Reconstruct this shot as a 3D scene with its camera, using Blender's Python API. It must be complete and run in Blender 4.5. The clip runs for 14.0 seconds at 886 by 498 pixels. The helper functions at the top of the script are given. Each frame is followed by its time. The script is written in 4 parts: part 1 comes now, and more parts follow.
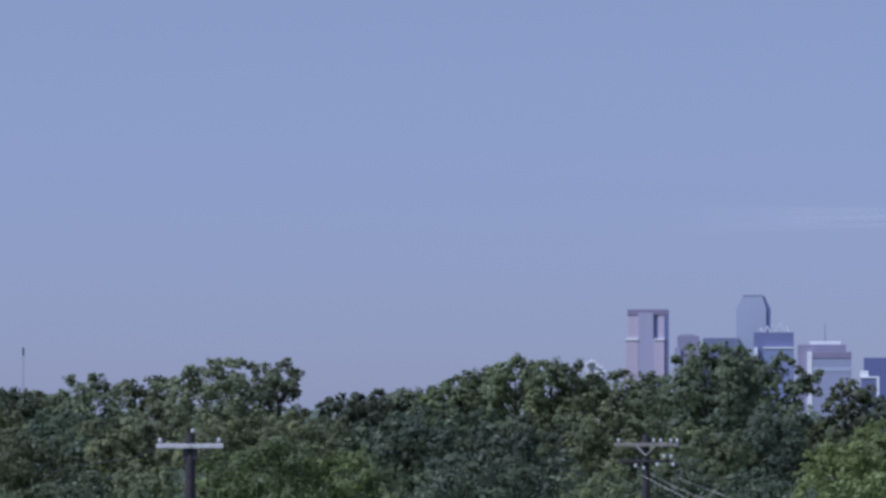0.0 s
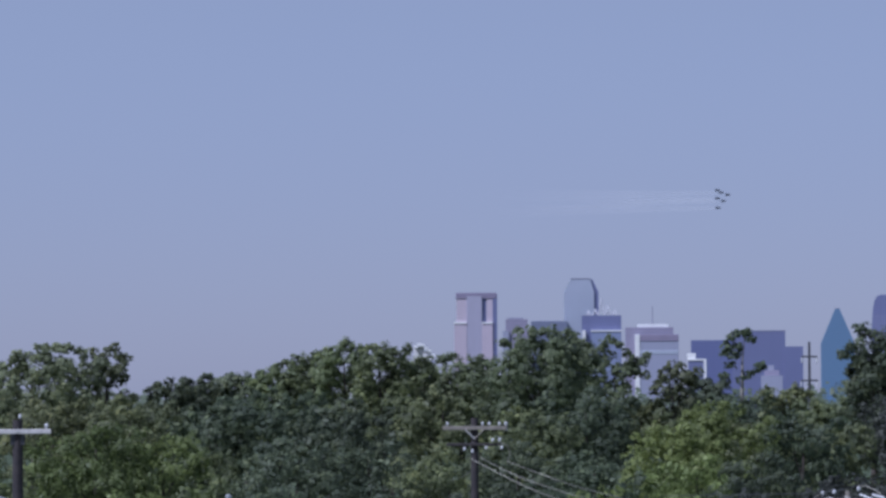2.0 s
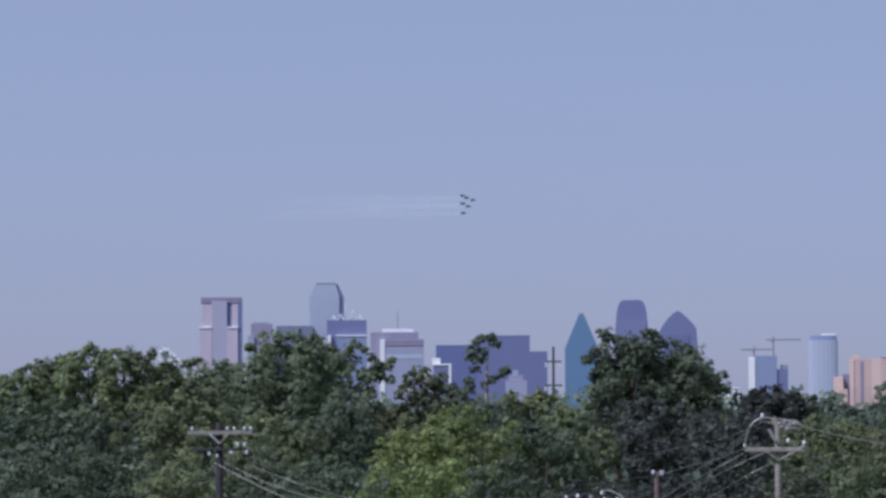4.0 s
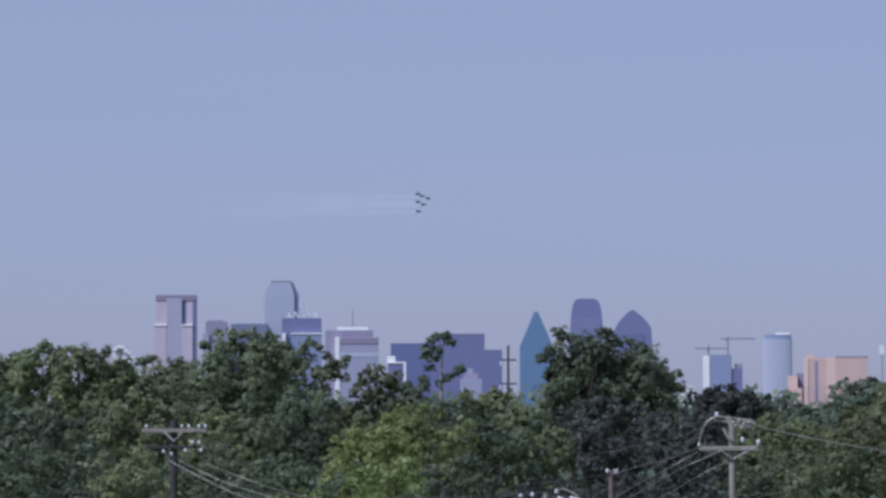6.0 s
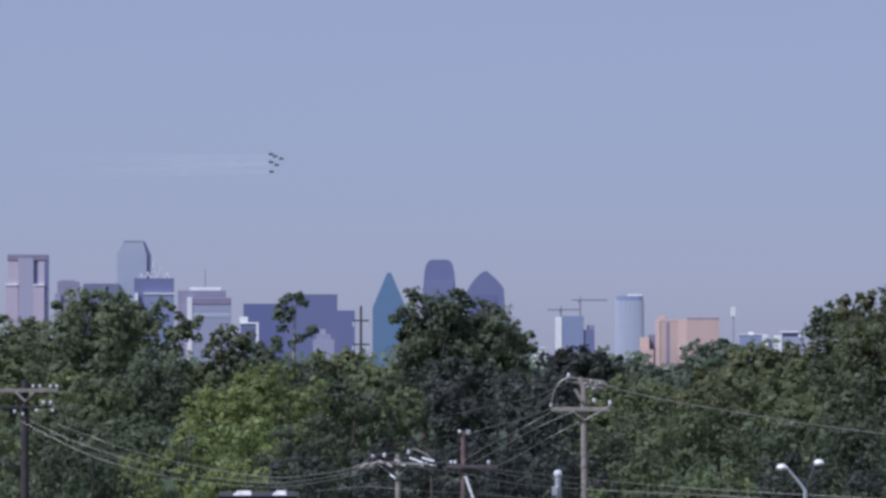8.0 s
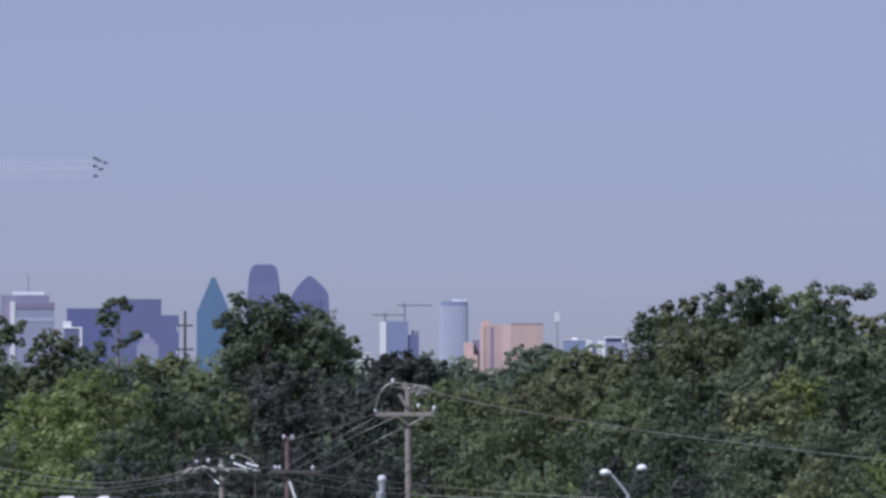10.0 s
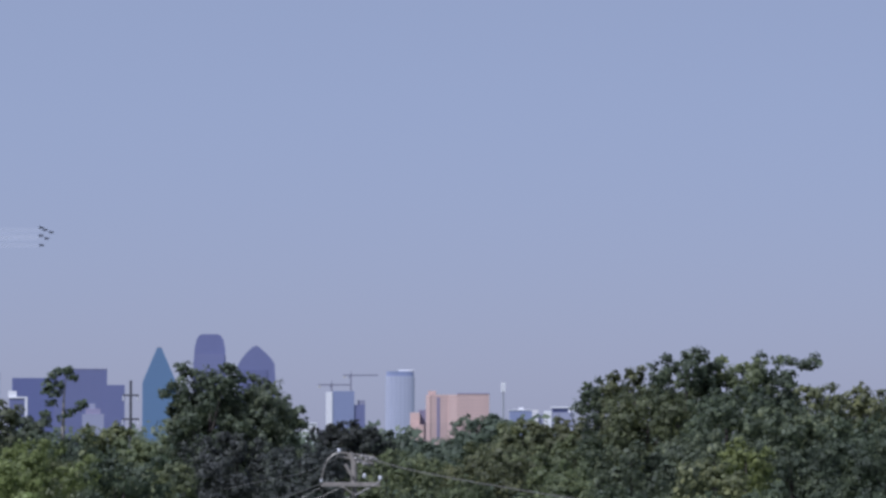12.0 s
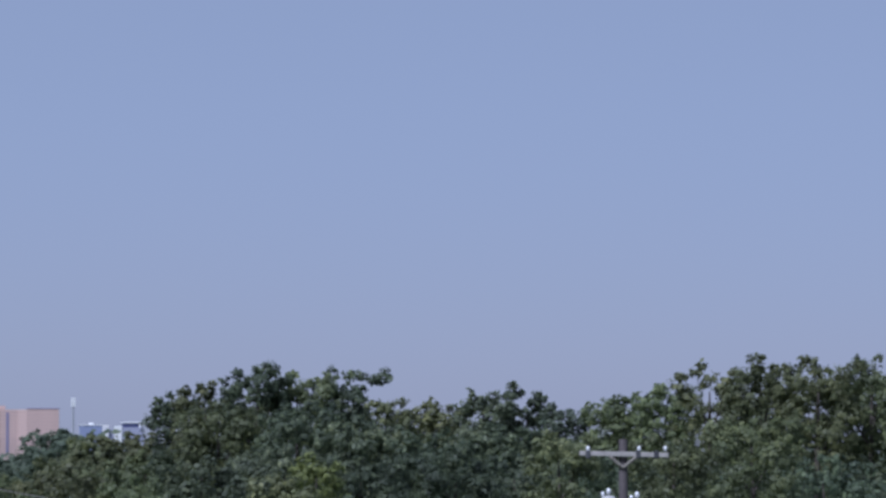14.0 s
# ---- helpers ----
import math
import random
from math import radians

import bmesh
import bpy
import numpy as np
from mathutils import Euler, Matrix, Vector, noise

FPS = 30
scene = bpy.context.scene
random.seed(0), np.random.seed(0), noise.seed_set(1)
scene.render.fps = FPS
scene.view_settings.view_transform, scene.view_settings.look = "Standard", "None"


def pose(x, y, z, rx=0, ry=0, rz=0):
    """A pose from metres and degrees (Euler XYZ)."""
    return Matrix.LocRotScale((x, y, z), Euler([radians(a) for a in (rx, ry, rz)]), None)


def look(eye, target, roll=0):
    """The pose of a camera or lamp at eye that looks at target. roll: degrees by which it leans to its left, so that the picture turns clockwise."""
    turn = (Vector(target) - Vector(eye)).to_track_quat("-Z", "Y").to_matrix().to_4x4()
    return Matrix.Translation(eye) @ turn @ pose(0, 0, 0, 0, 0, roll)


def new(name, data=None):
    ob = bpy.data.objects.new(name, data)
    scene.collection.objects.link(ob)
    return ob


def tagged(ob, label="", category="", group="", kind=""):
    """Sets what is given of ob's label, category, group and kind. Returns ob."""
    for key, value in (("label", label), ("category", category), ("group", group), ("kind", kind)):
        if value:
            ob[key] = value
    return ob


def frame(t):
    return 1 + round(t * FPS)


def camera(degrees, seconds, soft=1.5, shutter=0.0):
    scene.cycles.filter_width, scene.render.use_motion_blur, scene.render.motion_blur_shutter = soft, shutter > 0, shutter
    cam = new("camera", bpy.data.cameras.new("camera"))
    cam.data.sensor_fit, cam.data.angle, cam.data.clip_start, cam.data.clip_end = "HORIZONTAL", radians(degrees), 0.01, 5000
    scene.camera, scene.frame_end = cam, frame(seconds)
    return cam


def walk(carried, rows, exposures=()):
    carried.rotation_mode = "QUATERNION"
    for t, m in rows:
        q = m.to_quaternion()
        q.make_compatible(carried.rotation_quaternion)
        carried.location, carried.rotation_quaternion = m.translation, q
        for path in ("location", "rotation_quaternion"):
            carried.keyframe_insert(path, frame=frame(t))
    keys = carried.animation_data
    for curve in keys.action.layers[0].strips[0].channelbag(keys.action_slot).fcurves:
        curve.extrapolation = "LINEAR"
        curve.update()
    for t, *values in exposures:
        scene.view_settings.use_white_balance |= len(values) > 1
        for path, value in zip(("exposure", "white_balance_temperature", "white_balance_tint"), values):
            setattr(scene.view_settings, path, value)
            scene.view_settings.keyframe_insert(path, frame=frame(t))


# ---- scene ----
cam = camera(14.0, 14.0, soft=3.0)
EYE = 11.0
# seconds, yaw, pitch, roll in degrees: a long lens turned on the spot from an upper parking deck
ROWS = [
    (0.0, -0.000, 2.683, 0.00),
    (0.5, -0.454, 2.616, 0.03),
    (1.0, -0.439, 2.566, 0.04),
    (1.5, -0.462, 2.485, 0.21),
    (1.7, -1.301, 2.542, 0.23),
    (1.9, -2.216, 2.474, 0.26),
    (2.0, -2.715, 2.421, 0.27),
    (2.1, -3.147, 2.418, 0.29),
    (2.2, -3.564, 2.347, 0.30),
    (2.5, -4.078, 2.226, 0.35),
    (3.0, -4.650, 2.248, 0.49),
    (3.5, -6.225, 2.253, 0.41),
    (3.7, -6.666, 2.440, 0.37),
    (5.8, -6.899, 2.546, 0.02),
    (6.0, -7.476, 2.446, 0.15),
    (6.2, -8.437, 2.319, 0.13),
    (6.5, -9.196, 2.183, 0.11),
    (7.0, -9.484, 2.249, 0.17),
    (7.5, -9.582, 1.885, 0.09),
    (8.0, -9.815, 1.819, 0.03),
    (8.5, -10.969, 1.705, 0.07),
    (9.0, -11.739, 1.813, 0.23),
    (9.2, -12.054, 1.860, 0.16),
    (11.3, -13.094, 1.912, -0.06),
    (11.5, -13.358, 2.321, 0.02),
    (12.0, -13.456, 3.011, -0.06),
    (12.5, -15.438, 3.190, -0.05),
    (12.8, -17.232, 3.183, -0.03),
    (13.0, -18.134, 3.102, -0.01),
    (13.2, -18.846, 3.085, 0.02),
    (13.5, -19.727, 3.159, 0.07),
    (14.0, -20.256, 3.251, 0.01),
]
# seconds, stops, kelvin, tint
EXPOSURES = [(0.0, 0.4, 4760, 21), (1.6, 0.41, 4860, 21), (2.6, 0.56, 5020, 19), (6.5, 0.56, 5060, 19), (9.0, 0.56, 5160, 20), (11.6, 0.56, 5170, 20), (12.5, 0.52, 4990, 20), (14.0, 0.48, 4900, 18)]
walk(cam, [(t, pose(0, 0, EYE, 90 + pitch, roll, yaw)) for t, yaw, pitch, roll in ROWS], EXPOSURES)

# ---- world and sun ----
SUN_ELEVATION, SUN_FROM = 50.0, 238.0  # degrees; compass bearing with +y as north
world = bpy.data.worlds.new("sky")
scene.world = world
world.use_nodes = True
wt = world.node_tree
wt.nodes.clear()
sky = wt.nodes.new("ShaderNodeTexSky")
sky.sky_type = "NISHITA"
sky.sun_disc = False
sky.sun_elevation = radians(SUN_ELEVATION)
sky.sun_rotation = radians(SUN_FROM)
sky.altitude = 0
sky.air_density, sky.dust_density, sky.ozone_density = 0.4, 0.85, 5.0
tint = wt.nodes.new("ShaderNodeMix")
tint.data_type, tint.blend_type = "RGBA", "MULTIPLY"
tint.inputs[0].default_value = 1.0
tint.inputs[7].default_value = (1.37, 0.85, 0.515, 1)
wt.links.new(sky.outputs[0], tint.inputs[6])
haze = wt.nodes.new("ShaderNodeMix")  # an even summer haze veils the blue
haze.data_type = "RGBA"
haze.inputs[0].default_value = 0.76
haze.inputs[7].default_value = (2.2, 2.27, 2.37, 1)
wt.links.new(tint.outputs[2], haze.inputs[6])
where, up_ = wt.nodes.new("ShaderNodeTexCoord"), wt.nodes.new("ShaderNodeSeparateXYZ")
wt.links.new(where.outputs["Generated"], up_.inputs[0])
rise = wt.nodes.new("ShaderNodeMapRange")
rise.interpolation_type = "SMOOTHSTEP"
rise.inputs["From Min"].default_value, rise.inputs["From Max"].default_value = 0.0, 0.1
wt.links.new(up_.outputs[2], rise.inputs["Value"])
veil = wt.nodes.new("ShaderNodeMix")  # low haze takes a little of the light
veil.data_type = "RGBA"
veil.inputs[6].default_value, veil.inputs[7].default_value = (0.925, 0.91, 0.945, 1), (0.97, 1.0, 1.06, 1)
wt.links.new(rise.outputs[0], veil.inputs[0])
dim = wt.nodes.new("ShaderNodeMix")
dim.data_type, dim.blend_type = "RGBA", "MULTIPLY"
dim.inputs[0].default_value = 1.0
wt.links.new(haze.outputs[2], dim.inputs[6])
wt.links.new(veil.outputs[2], dim.inputs[7])
back = wt.nodes.new("ShaderNodeBackground")
back.inputs["Strength"].default_value = 0.112
wt.links.new(dim.outputs[2], back.inputs["Color"])
out = wt.nodes.new("ShaderNodeOutputWorld")
wt.links.new(back.outputs[0], out.inputs["Surface"])
sun_lamp = bpy.data.lights.new("sun", "SUN")
sun_lamp.energy, sun_lamp.angle, sun_lamp.color = 2.8, radians(0.53), (1.0, 0.93, 0.82)
sun = new("sun", sun_lamp)
_a, _e = radians(SUN_FROM), radians(SUN_ELEVATION)
sun_way = Vector((math.sin(_a) * math.cos(_e), math.cos(_a) * math.cos(_e), math.sin(_e)))
sun.matrix_world = look((0, 0, 400), Vector((0, 0, 400)) - sun_way)

# ---- bearings: u to the right, v down, in marks of about 0.16 mrad; the eye's level is 740 ----
MARK = 0.9975 / 6385.0


def spot(u, v, d):
    """The place d metres off in the bearing u, v."""
    az = (u - 784) * MARK
    el = (740 - v - 7.0 * min(1.0, max(0.0, (u - 1440) / 90))) / 6385.0
    return Vector((d * math.sin(az), d * math.cos(az), EYE + d * math.tan(el)))


def size(marks, d):
    return marks * d / 6385.0


def turn_of(u):
    return -math.degrees((u - 784) * MARK)


# ---- materials ----
def material(name, colour=(0.5, 0.5, 0.5), rough=0.6, metal=0.0):
    m = bpy.data.materials.new(name)
    m.use_nodes = True
    b = m.node_tree.nodes["Principled BSDF"]
    b.inputs["Base Color"].default_value = (*colour, 1)
    b.inputs["Roughness"].default_value = rough
    b.inputs["Metallic"].default_value = metal
    return m, m.node_tree, b


def mottled(name, dark, light, scale, rough=0.7, metal=0.0, bump=0.3, fine=6.0):
    """A surface whose colour wanders between two tones at two scales, with a fine relief."""
    m, nt, b = material(name, light, rough, metal)
    co = nt.nodes.new("ShaderNodeTexCoord")
    n1, n2 = nt.nodes.new("ShaderNodeTexNoise"), nt.nodes.new("ShaderNodeTexNoise")
    n1.inputs["Scale"].default_value, n2.inputs["Scale"].default_value = scale, scale * fine
    n1.inputs["Detail"].default_value = 4
    mix = nt.nodes.new("ShaderNodeMath")
    mix.operation = "MULTIPLY_ADD"
    mix.inputs[1].default_value = 0.5
    ramp = nt.nodes.new("ShaderNodeValToRGB")
    ramp.color_ramp.elements[0].position, ramp.color_ramp.elements[1].position = 0.55, 0.95
    ramp.color_ramp.elements[0].color, ramp.color_ramp.elements[1].color = (*dark, 1), (*light, 1)
    bp = nt.nodes.new("ShaderNodeBump")
    bp.inputs["Strength"].default_value = bump
    for n in (n1, n2):
        nt.links.new(co.outputs["Object"], n.inputs["Vector"])
    nt.links.new(n1.outputs["Fac"], mix.inputs[0])
    half = nt.nodes.new("ShaderNodeMath")
    half.operation = "MULTIPLY_ADD"
    half.inputs[1].default_value, half.inputs[2].default_value = 0.5, 0.25
    nt.links.new(n2.outputs["Fac"], half.inputs[0])
    nt.links.new(half.outputs[0], mix.inputs[2])
    nt.links.new(mix.outputs[0], ramp.inputs["Fac"])
    nt.links.new(ramp.outputs["Color"], b.inputs["Base Color"])
    nt.links.new(n2.outputs["Fac"], bp.inputs["Height"])
    nt.links.new(bp.outputs["Normal"], b.inputs["Normal"])
    return m


def leaf_material(name, dark, light, yellow):
    """Leaves: each its own green, lit through from behind, with larger patches of tone."""
    m, nt, b = material(name, light, 0.55)
    geo, ob = nt.nodes.new("ShaderNodeNewGeometry"), nt.nodes.new("ShaderNodeObjectInfo")
    co, noise_ = nt.nodes.new("ShaderNodeTexCoord"), nt.nodes.new("ShaderNodeTexNoise")
    noise_.inputs["Scale"].default_value = 0.45
    noise_.inputs["Detail"].default_value = 3
    nt.links.new(co.outputs["Object"], noise_.inputs["Vector"])
    ramp = nt.nodes.new("ShaderNodeValToRGB")
    e = ramp.color_ramp.elements
    e[0].position, e[0].color = 0.05, (*dark, 1)
    e[1].position, e[1].color = 0.8, (*light, 1)
    far = e.new(1.0)
    far.color = (*yellow, 1)
    add = nt.nodes.new("ShaderNodeMath")
    add.operation = "MULTIPLY_ADD"
    add.inputs[1].default_value = 0.55
    low = nt.nodes.new("ShaderNodeMath")
    low.operation = "MULTIPLY_ADD"
    low.inputs[1].default_value, low.inputs[2].default_value = 1.25, -0.27
    nt.links.new(noise_.outputs["Fac"], low.inputs[0])
    nt.links.new(geo.outputs["Random Per Island"], add.inputs[0])
    nt.links.new(low.outputs[0], add.inputs[2])
    nt.links.new(add.outputs[0], ramp.inputs["Fac"])
    hue = nt.nodes.new("ShaderNodeHueSaturation")
    vary = nt.nodes.new("ShaderNodeMapRange")
    vary.inputs["To Min"].default_value, vary.inputs["To Max"].default_value = 0.75, 1.25
    nt.links.new(ob.outputs["Random"], vary.inputs["Value"])
    nt.links.new(vary.outputs[0], hue.inputs["Value"])
    spin, turn_ = nt.nodes.new("ShaderNodeMath"), nt.nodes.new("ShaderNodeMapRange")
    spin.operation = "PINGPONG"
    spin.inputs[1].default_value = 0.112
    turn_.inputs["From Max"].default_value = 0.112
    turn_.inputs["To Min"].default_value, turn_.inputs["To Max"].default_value = 0.482, 0.514
    nt.links.new(ob.outputs["Random"], spin.inputs[0])
    nt.links.new(spin.outputs[0], turn_.inputs["Value"])
    nt.links.new(turn_.outputs[0], hue.inputs["Hue"])
    nt.links.new(ramp.outputs["Color"], hue.inputs["Color"])
    nt.links.new(hue.outputs["Color"], b.inputs["Base Color"])
    b.inputs["Specular IOR Level"].default_value = 0.42
    tr, mix = nt.nodes.new("ShaderNodeBsdfTranslucent"), nt.nodes.new("ShaderNodeMixShader")
    mix.inputs[0].default_value = 0.52
    nt.links.new(hue.outputs["Color"], tr.inputs["Color"])
    nt.links.new(b.outputs[0], mix.inputs[1])
    nt.links.new(tr.outputs[0], mix.inputs[2])
    nt.links.new(mix.outputs[0], nt.nodes["Material Output"].inputs["Surface"])
    return m


RELIEF = {}  # facade name: glass between the storeys, spandrel, storey height, the window's share


def facade(name, wall, glass, floor=3.9, bay=3.0, share=0.5, glass_metal=0.3, pier=0.25, wall_rough=0.7):
    """A patterned facade for slanted fronts, with its glass and its spandrels apart for upright ones."""
    dark = tuple(0.9 * c for c in wall)
    RELIEF[name] = (windows(name + "_panes", wall, glass, floor, bay, 2.0, glass_metal, pier, wall_rough), mottled(name + "_spandrel", dark, tuple(1.08 * c for c in wall), 0.08, wall_rough, bump=0.1), floor, share)
    return windows(name, wall, glass, floor, bay, share, glass_metal, pier, wall_rough)


def windows(name, wall, glass, floor=3.9, bay=3.0, share=0.5, glass_metal=0.3, pier=0.25, wall_rough=0.7):
    """Rows of windows between spandrels and piers; floor, bay: the storey's and the bay's size; share: the window's part of a storey."""
    m, nt, b = material(name, wall, wall_rough)
    co, sep = nt.nodes.new("ShaderNodeTexCoord"), nt.nodes.new("ShaderNodeSeparateXYZ")
    nt.links.new(co.outputs["Object"], sep.inputs[0])

    def maths(op, a, c):
        n = nt.nodes.new("ShaderNodeMath")
        n.operation = op
        for i, v in enumerate((a, c)):
            if isinstance(v, (int, float)):
                n.inputs[i].default_value = v
            else:
                nt.links.new(v, n.inputs[i])
        return n.outputs[0]

    across = maths("ADD", sep.outputs[0], sep.outputs[1])
    row = maths("LESS_THAN", maths("FRACT", maths("DIVIDE", sep.outputs[2], floor), 0), share)
    col = maths("GREATER_THAN", maths("FRACT", maths("DIVIDE", across, bay), 0), pier)
    window = maths("MULTIPLY", row, col)
    n1 = nt.nodes.new("ShaderNodeTexNoise")
    n1.inputs["Scale"].default_value = 0.05
    n1.inputs["Detail"].default_value = 4
    nt.links.new(co.outputs["Object"], n1.inputs["Vector"])
    tone = nt.nodes.new("ShaderNodeMapRange")
    tone.inputs["To Min"].default_value, tone.inputs["To Max"].default_value = 0.78, 1.2
    nt.links.new(n1.outputs["Fac"], tone.inputs["Value"])
    hue = nt.nodes.new("ShaderNodeHueSaturation")
    hue.inputs["Color"].default_value = (*wall, 1)
    nt.links.new(tone.outputs[0], hue.inputs["Value"])
    nt.links.new(hue.outputs["Color"], b.inputs["Base Color"])
    g = nt.nodes.new("ShaderNodeBsdfPrincipled")
    g.inputs["Base Color"].default_value = (*glass, 1)
    g.inputs["Metallic"].default_value = glass_metal
    g.inputs["Roughness"].default_value = 0.3
    mix = nt.nodes.new("ShaderNodeMixShader")
    nt.links.new(window, mix.inputs[0])
    nt.links.new(b.outputs[0], mix.inputs[1])
    nt.links.new(g.outputs[0], mix.inputs[2])
    nt.links.new(mix.outputs[0], nt.nodes["Material Output"].inputs["Surface"])
    return m


# dark ends of most leaf ramps are lifted and blued to paint haze
LEAF_MID = leaf_material("leaves_mid", (0.114, 0.132, 0.088), (0.198, 0.227, 0.104), (0.315, 0.336, 0.148))
# soft leaves: paler still, haze-lifted shade of the skyline crowns in the colour
LEAF_SOFT = leaf_material("leaves_soft", (0.136, 0.158, 0.112), (0.222, 0.256, 0.132), (0.32, 0.35, 0.18))
LEAF_DARK = leaf_material("leaves_dark", (0.078, 0.096, 0.078), (0.14, 0.173, 0.098), (0.25, 0.285, 0.15))
# deep tone: violet-grey shade of the woods put into the leaf colour
LEAF_SHADE = leaf_material("leaves_shade", (0.054, 0.057, 0.06), (0.086, 0.094, 0.078), (0.155, 0.17, 0.125))
LEAF_BRIGHT = leaf_material("leaves_bright", (0.113, 0.142, 0.063), (0.202, 0.248, 0.082), (0.29, 0.34, 0.128))
LEAF_LIME = leaf_material("leaves_lime", (0.14, 0.178, 0.076), (0.25, 0.31, 0.1), (0.335, 0.4, 0.15))
# far leaves: distance haze mixed into a paler, bluer green
LEAF_FAR = leaf_material("leaves_far_hazed", (0.11, 0.14, 0.11), (0.175, 0.215, 0.14), (0.25, 0.293, 0.188))
TONES = {"mid": LEAF_MID, "dark": LEAF_DARK, "deep": LEAF_SHADE, "bright": LEAF_BRIGHT, "soft": LEAF_SOFT, "lime": LEAF_LIME, "far": LEAF_FAR}
BARK = mottled("bark", (0.04, 0.034, 0.03), (0.12, 0.1, 0.085), 3.0, 0.9, bump=0.8)
PALE_BARK = mottled("pale_bark", (0.2, 0.18, 0.16), (0.45, 0.42, 0.38), 3.0, 0.9, bump=0.6)
GRASS = mottled("grass", (0.02, 0.035, 0.012), (0.06, 0.085, 0.03), 0.15, 0.95, bump=0.6)
CREOSOTE = mottled("creosoted_wood", (0.018, 0.016, 0.02), (0.06, 0.05, 0.05), 4.0, 0.8)
WOOD_GREY = mottled("weathered_wood", (0.15, 0.135, 0.115), (0.33, 0.3, 0.26), 5.0, 0.85)
WOOD_TAN = mottled("tan_weathered_wood", (0.246, 0.23, 0.213), (0.426, 0.402, 0.377), 5.0, 0.85)
WOOD_DARK = mottled("dark_brown_wood", (0.05, 0.043, 0.045), (0.13, 0.11, 0.11), 5.0, 0.85)
WOOD_PALE = mottled("pale_weathered_wood", (0.45, 0.43, 0.42), (0.75, 0.72, 0.7), 5.0, 0.8)
WOOD_RED = mottled("reddish_wood", (0.09, 0.055, 0.055), (0.19, 0.13, 0.12), 5.0, 0.85)
CERAMIC = mottled("glazed_ceramic", (0.5, 0.5, 0.52), (0.72, 0.72, 0.74), 8.0, 0.25, bump=0.05)
GALV = mottled("galvanised_steel", (0.38, 0.39, 0.41), (0.6, 0.61, 0.63), 6.0, 0.45, 0.6, bump=0.1)
WHITE = mottled("white_enamel", (0.7, 0.7, 0.7), (0.84, 0.84, 0.83), 2.0, 0.4, bump=0.05)
CABLE = mottled("aluminium_cable", (0.135, 0.13, 0.112), (0.27, 0.255, 0.215), 2.0, 0.5, 0.3, bump=0.1)
CABLE_DARK = mottled("black_cable", (0.03, 0.03, 0.032), (0.09, 0.09, 0.09), 2.0, 0.6, bump=0.1)
CONCRETE = mottled("concrete", (0.36, 0.35, 0.34), (0.55, 0.54, 0.52), 0.2, 0.85, bump=0.2)
DARK_METAL = mottled("dark_steel", (0.05, 0.05, 0.06), (0.12, 0.12, 0.13), 1.0, 0.5, 0.4)
# crane steel lightened and blued, haze put into the colour
CRANE_GREY = mottled("hazed_crane_paint", (0.17, 0.17, 0.22), (0.26, 0.26, 0.32), 0.4, 0.6)
JET_SKIN = mottled("dark_jet_paint", (0.012, 0.014, 0.03), (0.03, 0.035, 0.07), 1.5, 0.35, bump=0.05)
# downtown facade colours carry the distance haze: paler, bluer, closer in tone
F_PINK = facade("hazed_rose_granite", (0.56, 0.48, 0.545), (0.49, 0.45, 0.55), share=0.35, bay=2.6)
F_GREYGLASS = facade("grey_glass", (0.36, 0.365, 0.48), (0.385, 0.4, 0.52), share=0.7, pier=0.15)
F_PALEGLASS = facade("pale_silver_glass", (0.43, 0.46, 0.56), (0.465, 0.505, 0.605), share=0.75, pier=0.12)
F_NAVY = facade("dark_blue_glass", (0.15, 0.168, 0.33), (0.172, 0.192, 0.37), share=0.72, pier=0.1)
F_INDIGO = facade("indigo_glass", (0.18, 0.19, 0.335), (0.194, 0.211, 0.37), share=0.7, pier=0.12)
F_BLUE = facade("blue_glass", (0.265, 0.3, 0.45), (0.29, 0.33, 0.49), share=0.72, pier=0.1)
F_TEAL = facade("teal_glass", (0.115, 0.18, 0.3), (0.168, 0.268, 0.42), share=0.9, pier=0.05, glass_metal=0.3)
# round tower glass paled towards the sky, haze in its colour
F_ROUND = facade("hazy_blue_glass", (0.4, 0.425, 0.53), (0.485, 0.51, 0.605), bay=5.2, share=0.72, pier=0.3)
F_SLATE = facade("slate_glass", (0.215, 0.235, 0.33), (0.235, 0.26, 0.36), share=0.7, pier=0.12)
# indigo glass a little paler, haze tinted into the lower bay
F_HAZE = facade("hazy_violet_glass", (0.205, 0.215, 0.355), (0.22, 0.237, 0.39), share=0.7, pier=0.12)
F_CROWN = facade("dark_crown_glass", (0.155, 0.165, 0.3), (0.17, 0.183, 0.335), share=0.7, glass_metal=0.3)
F_VIOLET = facade("violet_granite", (0.275, 0.237, 0.33), (0.255, 0.235, 0.335), share=0.45)
F_ROSE = facade("rose_stone", (0.315, 0.287, 0.385), (0.27, 0.268, 0.39), share=0.4)
F_WHITE = facade("white_stone", (0.748, 0.726, 0.726), (0.55, 0.572, 0.627), share=0.3)
F_ORANGE = facade("salmon_brick", (0.555, 0.405, 0.36), (0.49, 0.365, 0.335), share=0.4, pier=0.5)
# paler salmon: the annexe's own brick, and painted sunlight on the hotel
F_ORANGE_PALE_LIT = facade("pale_sunlit_salmon_brick", (0.67, 0.49, 0.43), (0.6, 0.445, 0.405), share=0.35, pier=0.5)
WHITE_STONE = mottled("white_cladding", (0.66, 0.66, 0.66), (0.8, 0.8, 0.8), 0.1, 0.6, bump=0.1)
